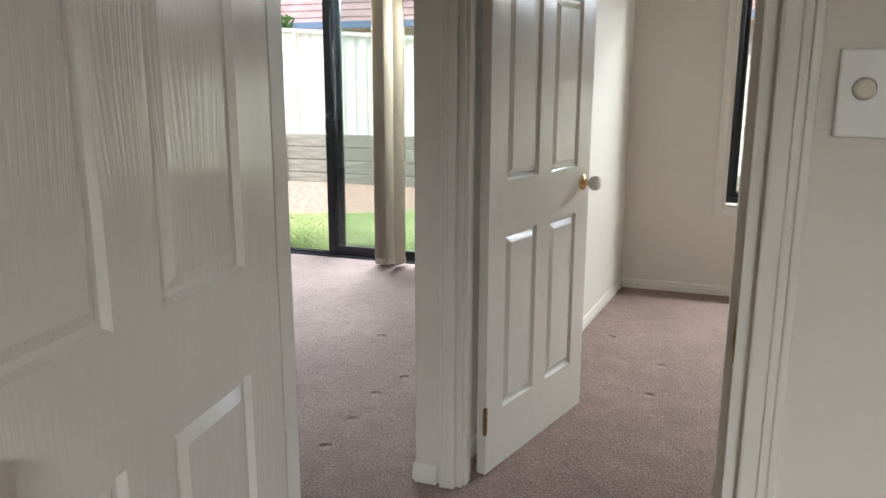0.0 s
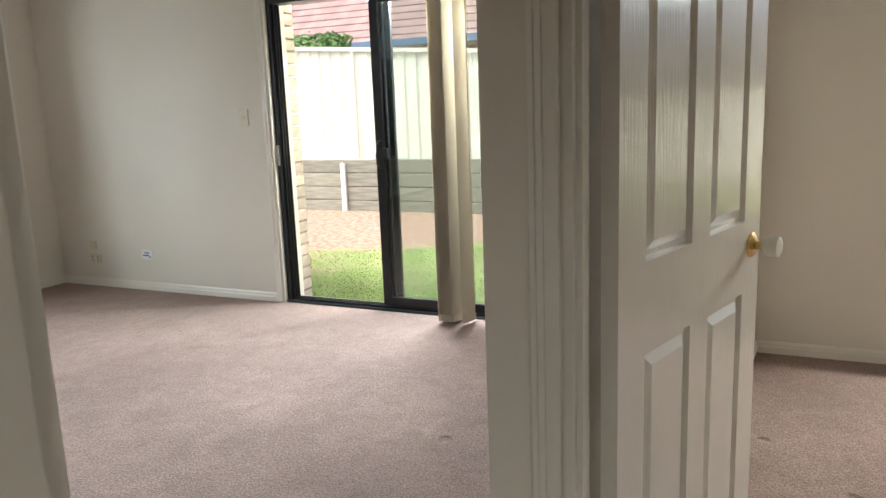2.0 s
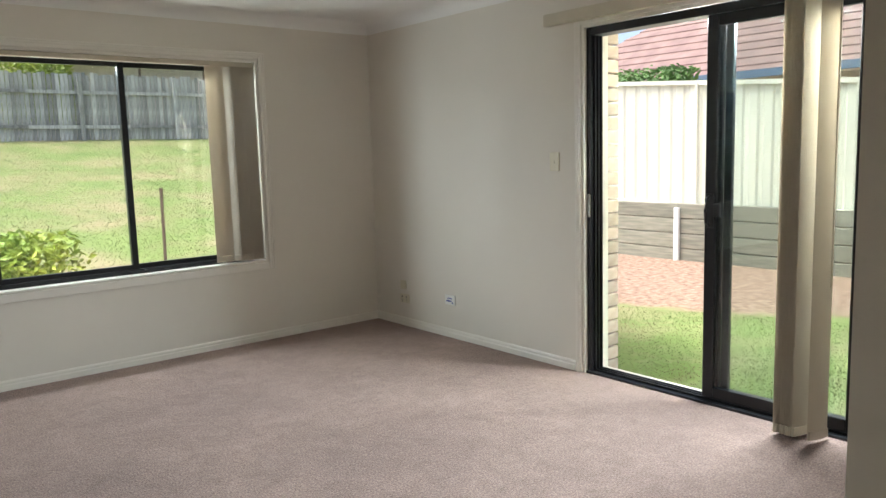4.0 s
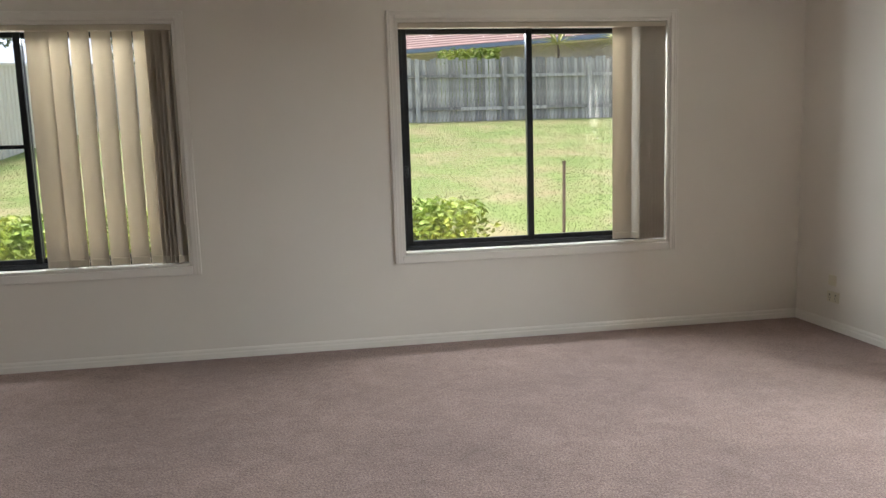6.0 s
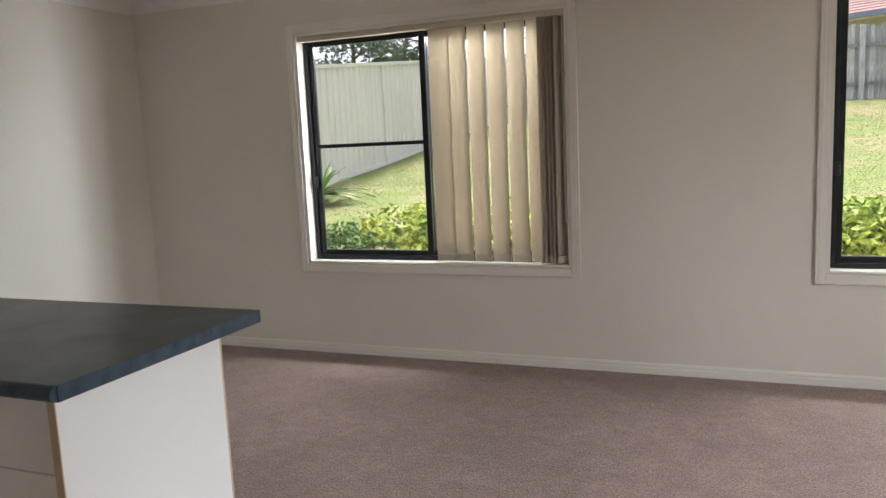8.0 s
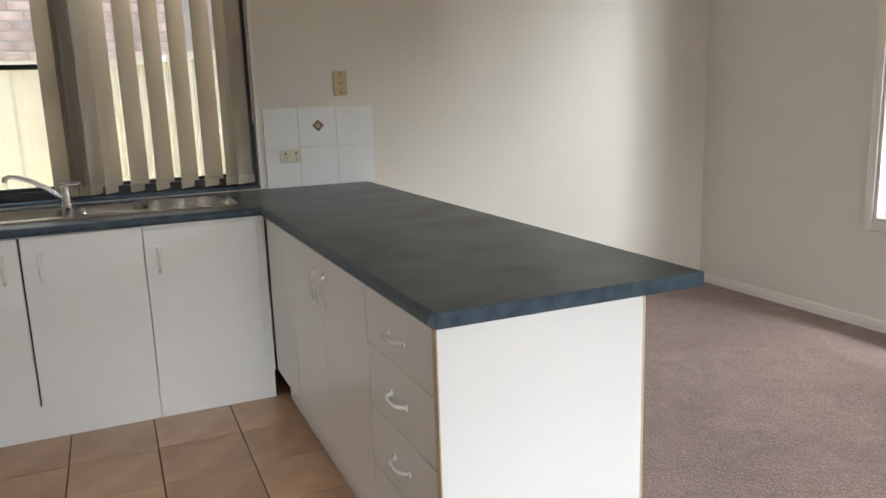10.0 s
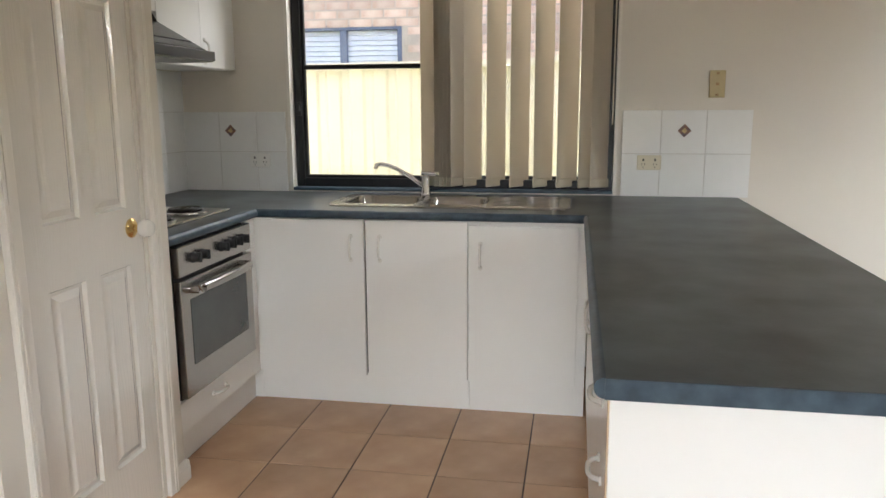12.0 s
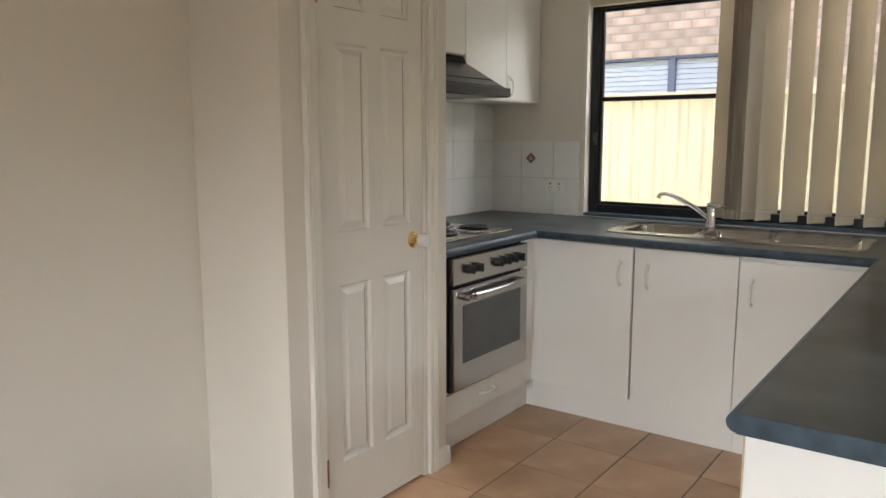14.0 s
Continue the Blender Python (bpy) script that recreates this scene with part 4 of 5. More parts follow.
def d_handle(parent, x, y, z, vertical, face):
    """Arched white pull; face is the outward direction as (dx, dy)."""
    L, h = 0.052, 0.026
    pts = []
    for i in range(9):
        u = -1 + 2 * i / 8
        o = h * (1 - u ** 4)
        along = u * L
        p = [x + face[0] * o, y + face[1] * o, z]
        if vertical:
            p[2] += along
        else:
            p[0] += along * abs(face[1])
            p[1] += along * abs(face[0])
        pts.append(p)
    bm = tube(bmesh.new(), pts, 0.0055, n=10)
    for e in (pts[0], pts[-1]):
        cyl(bm, (e[0] - face[0] * 0.002, e[1] - face[1] * 0.002, e[2]), (e[0] + face[0] * 0.005, e[1] + face[1] * 0.005, e[2]), 0.010, n=12)
    part("handle", bm, CERAMIC, parent, "white arched plastic handle", True)


def unit(name, x0, y0, x1, y1, fronts, face, label, kick=0.145, top_z=ZB - 0.038, recess=0.035):
    """A floor unit: carcass, kickboard and fronts; fronts: (a0, a1, z0, z1, handle a, handle z, vertical)."""
    ob = thing(name, ((x0 + x1) / 2, (y0 + y1) / 2, 0), label, "cabinet", group="kitchen floor units")
    ox, oy = ob.location[0], ob.location[1]
    fx, fy = face
    part("body", boxes((x0 - ox, y0 - oy, kick, x1 - ox, y1 - oy, top_z)), CAB, ob)
    kx0, kx1, ky0, ky1 = x0, x1, y0, y1
    if fx: kx1 -= recess
    if fy < 0: ky0 += recess
    if fy > 0: ky1 -= recess
    part("kickboard", boxes((kx0 - ox, ky0 - oy, 0, kx1 - ox, ky1 - oy, kick)), CAB, ob, "white kickboard")
    t = 0.017
    for k, (a0, a1, z0, z1, ha, hz, vert) in enumerate(fronts):
        g = 0.0016
        if fx:
            b = (x1 - ox + 0.001, a0 + g - oy, z0 + g, x1 - ox + t, a1 - g - oy, z1 - g)
            hp = (x1 - ox + t, ha - oy, hz) if ha is not None else None
        elif fy < 0:
            b = (a0 + g - ox, y0 - oy - t, z0 + g, a1 - g - ox, y0 - oy - 0.001, z1 - g)
            hp = (ha - ox, y0 - oy - t, hz) if ha is not None else None
        else:
            b = (a0 + g - ox, y1 - oy + 0.001, z0 + g, a1 - g - ox, y1 - oy + t, z1 - g)
            hp = (ha - ox, y1 - oy + t, hz) if ha is not None else None
        fr = part("drawer_front" if not vert else "cabinet_door", boxes(b, bevel=0.002, seg=2), CAB, ob)
        if hp:
            d_handle(fr, *hp, vert, face)
    return ob


TZ = ZB - 0.040
sc_ = unit("sink_cabinet", XW + 0.002, 1.42, XF, 2.395, [(1.42, 1.9395, 0.150, TZ, 1.880, 0.735, True), (1.945, 2.395, 0.150, TZ, 2.010, 0.735, True)], (1, 0), "white sink cabinet with two doors under the worktop")
# dark strip on the white body paints the shade between the doors
part("gap_shade_strip", boxes((XF - sc_.location[0] + 0.0003, 1.9385 - sc_.location[1], 0.16, XF - sc_.location[0] + 0.0012, 1.9475 - sc_.location[1], TZ - 0.004)), SHADOWGAP, sc_, "dark strip painting the shade in the door gap")
unit("base_cabinet", XW + 0.002, 2.397, XF, 2.90, [(2.397, 2.862, 0.150, TZ - 0.014, 2.450, 0.715, True)], (1, 0), "white cabinet with one slightly dropped door")
unit("corner_cabinet", XF + 0.02, YF + 0.017, -0.80, 3.40, [(XF + 0.022, -0.80, 0.150, TZ, None, 0, True)], (0, -1), "white blind corner cabinet under the worktop")
unit("double_cabinet", -0.798, YF + 0.017, 0.135, 3.40, [(-0.798, -0.335, 0.150, TZ, -0.385, 0.735, True), (-0.335, 0.135, 0.150, TZ, -0.285, 0.735, True)], (0, -1), "white double door cabinet with arched handles")
unit("drawer_cabinet", 0.137, YF + 0.017, 0.612, 3.40, [(0.137, 0.612, 0.690, TZ, 0.375, 0.765, False), (0.137, 0.612, 0.512, 0.690, 0.375, 0.600, False), (0.137, 0.612, 0.332, 0.512, 0.375, 0.422, False), (0.137, 0.612, 0.150, 0.332, 0.375, 0.240, False)], (0, -1), "white cabinet with four drawers")
ep = thing("end_panel", (0.624, 3.18, 0), "white melamine end panel of the peninsula", "panel")
part("panel_board", boxes((-0.011, -0.275, 0, 0.011, 0.272, ZB - 0.038), bevel=0.001), CAB, ep)
part("edge_strip", boxes((-0.0112, 0.2722, 0, 0.0112, 0.278, ZB - 0.038)), CABEDGE, ep, "pale timber edging")
part("edge_strip", boxes((-0.0112, -0.278, 0, 0.0112, -0.2752, ZB - 0.038)), CABEDGE, ep, "pale timber edging")
bp_ = thing("back_panel", (-0.68, 3.43, 0), "white back panel of the peninsula", "panel")
part("panel_board", boxes((-1.293, -0.02, 0, 1.288, 0.02, ZB - 0.038)), CAB, bp_)

# cooker side
sk = unit("oven_cabinet", -1.168, 0.742, -0.53, YO - 0.018, [(-1.168, -0.53, 0.150, 0.270, -0.85, 0.215, False)], (0, 1), "white oven housing with a low drawer", top_z=0.275)
fi = thing("filler_panel", (-1.22, YO - 0.012, 0), "white filler panel beside the oven", "panel")
part("panel_board", boxes((-0.05, -0.008, 0.15, 0.050, 0.009, ZB - 0.04), bevel=0.001), CAB, fi)
part("kickboard", boxes((-0.11, -0.062, 0, 0.0515, -0.0415, 0.152)), CAB, fi)

part("kick_return", boxes((-0.115, -0.063, 0, -0.086, 0.0, 0.150)), CAB, fi)

ov = thing("oven", (-0.848, YO, 0.277), "stainless steel built-in oven with black knobs", "oven")
W2 = 0.300
part("body", boxes((-W2 + 0.012, -0.56, 0, W2 - 0.012, -0.002, 0.583)), RUBBER, ov)
dr = part("oven_door", boxes((-W2, 0.004, 0.012, W2, 0.030, 0.452), bevel=0.003, seg=2), STEEL, ov, "brushed steel drop-down door")
part("door_glass", boxes((-0.235, 0.0285, 0.125, 0.235, 0.0325, 0.375), bevel=0.001), OVENGLASS, dr, "dark oven window")
bar = part("handle", tube(bmesh.new(), [(-0.225, 0.030, 0.412), (-0.222, 0.056, 0.412), (-0.20, 0.064, 0.412), (-0.10, 0.070, 0.412), (0, 0.072, 0.412), (0.10, 0.070, 0.412), (0.20, 0.064, 0.412), (0.222, 0.056, 0.412), (0.225, 0.030, 0.412)], 0.017, n=12), STEEL, dr, "bowed steel handle", True)
cp = part("control_panel", boxes((-W2, 0.002, 0.466, W2, 0.030, 0.578), bevel=0.004, seg=2), STEEL, ov, "steel control panel")
for x in (-0.215, -0.155, -0.095, -0.030, 0.130, 0.195):
    k = part("knob", lathe(bmesh.new(), [(0.021, 0), (0.021, 0.004), (0.017, 0.010), (0.015, 0.026), (0.012, 0.028)], n=20), RUBBER, cp, "black control knob", True, m=pose(x, 0.030, 0.524, -90, 0, 0))
    part("knob_grip", boxes((-0.004, -0.018, 0.010, 0.004, 0.018, 0.034), bevel=0.002), RUBBER, k)

hob = thing("cooktop", (-0.885, 1.105, ZB), "steel electric cooktop with four black coil plates", "cooktop")
part("tray", boxes((-0.30, -0.255, 0.0005, 0.30, 0.255, 0.012), bevel=0.005, seg=2), STEEL, hob, "shallow steel tray")
for x, y, r in ((-0.155, 0.12, 0.072), (-0.15, -0.12, 0.09), (0.13, 0.12, 0.09), (0.13, -0.12, 0.072)):
    rg = part("drip_ring", lathe(bmesh.new(), [(r + 0.020, 0.011), (r + 0.020, 0.016), (r + 0.010, 0.018), (r + 0.008, 0.012)], n=28), CHROME, hob, "chrome drip ring", True, m=pose(x, y, 0))
    pts = []
    for i in range(80):
        a = i / 80 * 2 * math.pi * 3.6
        rr = r * (0.16 + 0.84 * i / 80)
        pts.append((rr * math.cos(a), rr * math.sin(a), 0.024))
    part("coil", tube(bmesh.new(), pts, 0.0062, n=6), ELEMENT, rg, "black coil element", True)

# range hood and wall units
hd_ = thing("range_hood", (-0.93, 0.737, 1.535), "black and steel slide-out range hood", "range hood")
bm = bmesh.new()
prof = [(0.0, 0.0), (0.555, 0.0), (0.555, 0.036), (0.32, 0.170), (0.30, 0.205), (0.0, 0.205)]
rows = [[bm.verts.new((x, y, z)) for y, z in prof] for x in (-0.30, 0.30)]
for i in range(6):
    bm.faces.new((rows[0][i], rows[0][(i + 1) % 6], rows[1][(i + 1) % 6], rows[1][i]))
bm.faces.new(rows[0])
bm.faces.new(rows[1][::-1])
part("canopy", bm, HOODBLACK, hd_, "black sloped canopy")
part("front_lip", boxes((-0.302, 0.36, -0.004, 0.302, 0.565, 0.020), bevel=0.006, seg=2), DARKSTEEL, hd_, "dark steel visor")
part("visor_edge", boxes((-0.302, 0.566, 0.0, 0.302, 0.575, 0.040), bevel=0.003), RUBBER, hd_, "glossy black visor edge")
for k_, y_ in enumerate((0.47, 0.53)):   # ridges across the sloping canopy
    z_ = 0.036 + (0.555 - y_) / 0.235 * 0.134
    part("ridge", boxes((-0.296, y_ - 0.006, z_ - 0.006, 0.296, y_ + 0.006, z_ + 0.001), bevel=0.002), DARKSTEEL if k_ else HOODBLACK, hd_)
part("grille", boxes(*[(-0.27 + 0.05 * i, 0.05, -0.006, -0.235 + 0.05 * i, 0.34, -0.0045) for i in range(11)]), STEEL, hd_, "slotted filter grille")


def wall_unit(name, x0, x1, z0, z1, doors, label):
    ob = thing(name, ((x0 + x1) / 2, 0.737, z0), label, "cabinet", group="kitchen wall units")
    ox = ob.location[0]
    part("body", boxes((x0 - ox, 0, 0, x1 - ox, 0.30, z1 - z0)), CAB, ob)
    for a0, a1, ha in doors:
        f = part("cabinet_door", boxes((a0 - ox + 0.0015, 0.301, 0.0015, a1 - ox - 0.0015, 0.318, z1 - z0 - 0.0015), bevel=0.002, seg=2), CAB, ob)
        d_handle(f, ha - ox, 0.318, 0.075, True, (0, 1))
    return ob


wall_unit("wall_cabinet", -1.225, -0.505, 1.745, 2.30, [(-1.225, -0.865, -0.905), (-0.865, -0.505, -0.55)], "white wall cabinet above the range hood")
wall_unit("wall_cabinet", XW + 0.002, -1.227, 1.535, 2.30, [(-1.61, -1.227, -1.285), (XW + 0.002, -1.61, -1.64)], "white wall cabinet in the kitchen corner")

# sink
def bowl(bm, cx, cy, hx, hy, depth, r=0.06, n=6):
    """A rounded basin open at the top."""
    def ring(hx, hy, r, z):
        vs = []
        for sx, sy, a0 in ((1, 1, 0), (-1, 1, 90), (-1, -1, 180), (1, -1, 270)):
            for i in range(n + 1):
                a = radians(a0 + 90 * i / n)
                vs.append(bm.verts.new((cx + sx * (hx - r) + r * math.cos(a), cy + sy * (hy - r) + r * math.sin(a), z)))
        return vs
    rs = [ring(hx, hy, r, 0.006), ring(hx - 0.006, hy - 0.006, r, -0.004), ring(hx - 0.012, hy - 0.012, r, -depth + 0.02), ring(hx - 0.035, hy - 0.035, r * 0.7, -depth)]
    for a, b in zip(rs, rs[1:]):
        k = len(a)
        for i in range(k):
            bm.faces.new((a[i], b[i], b[(i + 1) % k], a[(i + 1) % k]))
    bm.faces.new(rs[-1])
    return rs[0]


snk = thing("sink", (-1.63, 2.27, ZB), "stainless steel double bowl sink with drainer", "sink")
bm = bmesh.new()
hx, hy = 0.245, 0.555
outer = []
for sx, sy, a0 in ((1, 1, 0), (-1, 1, 90), (-1, -1, 180), (1, -1, 270)):
    for i in range(9):
        a = radians(a0 + 90 * i / 8)
        outer.append((sx * (hx - 0.10) + 0.10 * math.cos(a), sy * (hy - 0.10) + 0.10 * math.sin(a)))
lo = [bm.verts.new((x, y, 0.0005)) for x, y in outer]
hi = [bm.verts.new((x * 0.985, y * 0.993, 0.006)) for x, y in outer]
k = len(lo)
for i in range(k):
    bm.faces.new((lo[i], lo[(i + 1) % k], hi[(i + 1) % k], hi[i]))
r1 = bowl(bm, 0.0, -0.325, 0.165, 0.175, 0.16)
r2 = bowl(bm, 0.0, 0.025, 0.150, 0.150, 0.13)
edges = []
for ring in (hi, r1, r2):
    for i in range(len(ring)):
        e = bm.edges.get((ring[i], ring[(i + 1) % len(ring)])) or bm.edges.new((ring[i], ring[(i + 1) % len(ring)]))
        edges.append(e)
bmesh.ops.triangle_fill(bm, edges=edges, use_beauty=True)
part("basin", bm, STEEL, snk, "rounded steel bowls", True)
for i in range(7):
    part("drainer_rib", boxes((-0.150 + 0.05 * i - 0.008, 0.205, 0.0055, -0.150 + 0.05 * i + 0.008, 0.50, 0.0085), bevel=0.0025, seg=2), STEEL, snk)
for y, z in ((-0.325, -0.1595), (0.025, -0.1295)):
    part("drain", lathe(bmesh.new(), [(0.035, 0), (0.035, 0.003), (0.022, 0.001)], n=20), CHROME, snk, smooth=True, m=pose(0, y, z))

tp = thing("mixer_tap", (-1.835, 2.10, ZB + 0.006), "chrome mixer tap with a long swivel spout", "tap")
part("base", lathe(bmesh.new(), [(0.027, 0), (0.027, 0.012), (0.022, 0.02), (0.022, 0.085), (0.019, 0.095)], n=24), CHROME, tp, smooth=True)
part("lever", boxes((-0.018, -0.016, 0.092, 0.080, 0.016, 0.112), bevel=0.007, seg=3), CHROME, tp, "flat chrome lever", True, m=pose(0, 0, 0.006, 0, 0, 60))
part("spout", tube(bmesh.new(), [(0.008, -0.015, 0.045), (0.035, -0.07, 0.095), (0.065, -0.13, 0.135), (0.085, -0.175, 0.155), (0.10, -0.205, 0.160), (0.108, -0.222, 0.155), (0.110, -0.227, 0.138)], [0.013, 0.012, 0.011, 0.0105, 0.0105, 0.011, 0.012], n=14), CHROME, tp, "slim angled spout", True)

# ---- eaves, yard and neighbours ----
ev = structure("eaves", boxes((XE + 0.24, -3.0, 2.30, XE + 0.80, YN + 0.80, 2.33), (XW - 0.80, YN + 0.24, 2.30, XE + 0.24, YN + 0.80, 2.33), (XW - 0.65, -3.0, 2.30, XW - 0.24, YN + 0.24, 2.33),
                              (XE + 0.80, -3.0, 2.26, XE + 0.82, YN + 0.82, 2.46), (XW - 0.80, YN + 0.80, 2.26, XE + 0.80, YN + 0.82, 2.46)), SOFFIT, "cream painted soffit and fascia", "eaves")
rf = bmesh.new()
q = [rf.verts.new(p) for p in ((XW - 0.8, -3.6, 2.46), (XE + 0.86, -3.6, 2.46), (XE + 0.86, YN + 0.86, 2.46), (XW - 0.8, YN + 0.86, 2.46))]
ap = [rf.verts.new(p) for p in ((1.6, 0.2, 4.2), (1.6, 2.6, 4.2))]
rf.faces.new((q[0], q[1], ap[0])); rf.faces.new((q[1], q[2], ap[1], ap[0])); rf.faces.new((q[2], q[3], ap[1])); rf.faces.new((q[3], q[0], ap[0], ap[1])); rf.faces.new(q[::-1])
structure("roof", rf, ROOFT, "tiled hip roof over the house", "roof")


def smooth(a, b, x):
    t = max(0.0, min(1.0, (x - a) / (b - a)))
    return t * t * (3 - 2 * t)


def ground_z(x, y):
    y2 = y - 2.6 * smooth(5.6, 8.0, x) * (1 - smooth(9.0, 17.0, y))
    if y2 < 7.36:
        z = -0.13
    elif y2 < 9.3:
        z = 0.20 + (y2 - 7.36) * 0.129
    elif y2 < 23:
        z = 0.45 + (y2 - 9.3) * 0.118
    else:
        z = 2.07 + (y2 - 23) * 0.01
    if x > 10.55:
        z = max(z, 0.50)
    return z + 0.015 * noise.noise((x * 0.8, y * 0.8, 0))


def axis_steps(lo, hi, dense0, dense1, step):
    out, a = [], dense0
    while a < dense1:
        out.append(a)
        a += step
    left, right = [], []
    d, a = 1.0, dense0 - 1.0
    while a > lo:
        left.append(a); d *= 1.6; a -= d
    d, a = 1.0, dense1
    while a < hi:
        right.append(a); d *= 1.6; a += d
    return [lo] + left[::-1] + out + right + [hi]


xs, ys = axis_steps(-400, 400, -5, 13, 0.22), axis_steps(-400, 400, -4, 24, 0.22)
bm = bmesh.new()
gv = [[bm.verts.new((x, y, ground_z(x, y) if not (XW - 0.2 < x < XE + 0.2 and -2.95 < y < YN + 0.2) else -0.45)) for y in ys] for x in xs]
for i in range(len(xs) - 1):
    for j in range(len(ys) - 1):
        bm.faces.new((gv[i][j], gv[i + 1][j], gv[i + 1][j + 1], gv[i][j + 1]))
structure("ground", bm, GROUND, "patchy lawn rising behind the house, bare soil at the side", "lawn", smooth=True)


def blades(name, region, count, h0, h1, seed, material, label):
    r = random.Random(seed)
    vs, fs = [], []
    x0, x1, y0, y1 = region
    for _ in range(count):
        x, y = r.uniform(x0, x1), r.uniform(y0, y1)
        if x > 5.5 and y < 9.1 and x + 0.45 * y > 9.8 + 0.35 * noise.noise((x * 2, y * 2, 7.0)):
            continue
        a, h, w = r.uniform(0, math.pi), r.uniform(h0, h1), r.uniform(0.004, 0.009)
        dx, dy, lx, ly = math.cos(a) * w, math.sin(a) * w, r.uniform(-1, 1) * h * 0.7, r.uniform(-1, 1) * h * 0.7
        z = ground_z(x, y) - 0.005
        k = len(vs)
        vs += [(x - dx, y - dy, z), (x + dx, y + dy, z), (x + lx, y + ly, z + h)]
        fs.append((k, k + 1, k + 2))
    me = bpy.data.meshes.new(name)
    me.from_pydata(vs, [], fs)
    me.materials.append(material)
    return tagged(new(name, me), label, "grass", kind="stuff")


blades("grass", (-3.9, 13.0, 8.6, 21.9), 260000, 0.008, 0.022, 11, GRASS, "short green lawn grass, dry in patches")
blades("grass", (5.7, 9.0, 1.5, 9.0), 80000, 0.006, 0.016, 12, GRASS, "short green lawn grass beside the sliding door")


def ribbed_sheet(L, h, pitch=0.19, d=0.020):
    """A trapezoid-ribbed steel sheet along y from 0 to L."""
    pts = []
    a = 0.0
    while a < L - 1e-6:
        for u, o in ((0, 0), (0.5, 0), (0.62, d), (0.88, d)):
            if a + u * pitch < L:
                pts.append((a + u * pitch, o))
        a += pitch
    pts.append((L, 0))
    bm = bmesh.new()
    lo = [bm.verts.new((o, y, 0)) for y, o in pts]
    hi = [bm.verts.new((o, y, h)) for y, o in pts]
    for i in range(len(pts) - 1):
        bm.faces.new((lo[i], lo[i + 1], hi[i + 1], hi[i]))
    return bm


def steel_fence(x, y0, n, base, h, flip, label, rake=True, L=2.35):
    ob = thing("steel_fence", (x, y0, 0), label, "fence")
    me = mesh_of("sheet", ribbed_sheet(L - 0.04, h), FENCE)
    for i in range(n):
        ya = y0 + i * L
        za, zb = base(ya), base(ya + L)
        sl_ = (zb - za) / L
        m = pose(0, i * L + 0.02, za)
        sh = Matrix.Identity(4)
        sh[2][1] = sl_
        if flip:
            sh[0][0] = -1
        s = part("sheet", me, FENCE, ob)
        s.matrix_basis = m
        shm = me.copy()
        shm.transform(sh)
        s.data = shm
        for nm, z0_, z1_, w in (("bottom_rail", 0.0, 0.055, 0.026), ("top_rail", h - 0.02, h + 0.035, 0.030)):
            rm = mesh_of(nm, boxes((-w, 0, z0_, w, L - 0.05, z1_)), FENCE)
            rm.transform(sh)
            part(nm, rm, FENCE, ob, m=m)
        part("post", boxes((-0.036, -0.025, -0.5, 0.036, 0.025, h + 0.03), bevel=0.006), FENCE, ob, m=pose(0, i * L, za))
    return ob


steel_fence(-4.0, -4.6, 12, lambda y: -0.16 if y < 2.2 else -0.16 + (y - 2.2) * 0.098, 1.80, True, "cream ribbed steel fence along the side boundary")
steel_fence(10.5, -7.75, 10, lambda y: 0.06 + (y + 0.0) * 0.071, 1.66, False, "cream ribbed steel fence above a timber retaining wall")

rw = thing("retaining_wall", (10.42, 3.5, 0), "grey weathered timber sleeper retaining wall", "retaining wall")
slm = mesh_of("sleeper", boxes((-0.035, 0, 0, 0.035, 2.345, 0.192), bevel=0.008), SLEEPER)
for r_ in range(4):
    for i in range(6):
        if -0.15 + 0.2 * r_ < 0.0 + 0.071 * (i * 2.35 - 4.0 + 3.5 + 2.3):
            part("sleeper", slm, SLEEPER, rw, m=pose(0.0, -4.0 + i * 2.35, -0.17 + 0.2 * r_))
for i in range(6):
    part("post", boxes((-0.05, -0.035, -0.4, 0.0, 0.035, 0.62), bevel=0.005), POSTWHITE if i == 3 else SLEEPER, rw, "white painted post" if i == 3 else "", m=pose(-0.037, -4.0 + i * 2.35 - 0.01, -0.05))

# paling fence behind the lawn
pf = thing("paling_fence", (-4.0, 22.0, 0), "weathered grey timber paling fence behind the lawn", "fence")
pal = [mesh_of("paling", boxes((0, 0, 0, 0.090, 0.014, h)), PALING) for h in (1.72, 1.75, 1.69)]
r = random.Random(8)
for i in range(190):
    x = i * 0.103
    part("paling", pal[r.randrange(3)], PALING, pf, m=pose(x, 0.0 + (i % 2) * 0.010, ground_z(-4 + x, 22) - 0.03 + r.uniform(-0.015, 0.015), 0, r.uniform(-0.5, 0.5), 0))
for z in (0.30, 1.18):
    for i in range(8):
        part("rail", boxes((0, -0.045, 0, 2.44, -0.004, 0.085)), PALING, pf, m=pose(i * 2.45, 0, ground_z(-4 + i * 2.45, 22) + z))
for i in range(9):
    part("post", boxes((-0.055, -0.12, -0.4, 0.055, -0.046, 1.66), bevel=0.006), PALING, pf, m=pose(i * 2.45 + 1.24, 0, ground_z(-4 + i * 2.45, 22)))

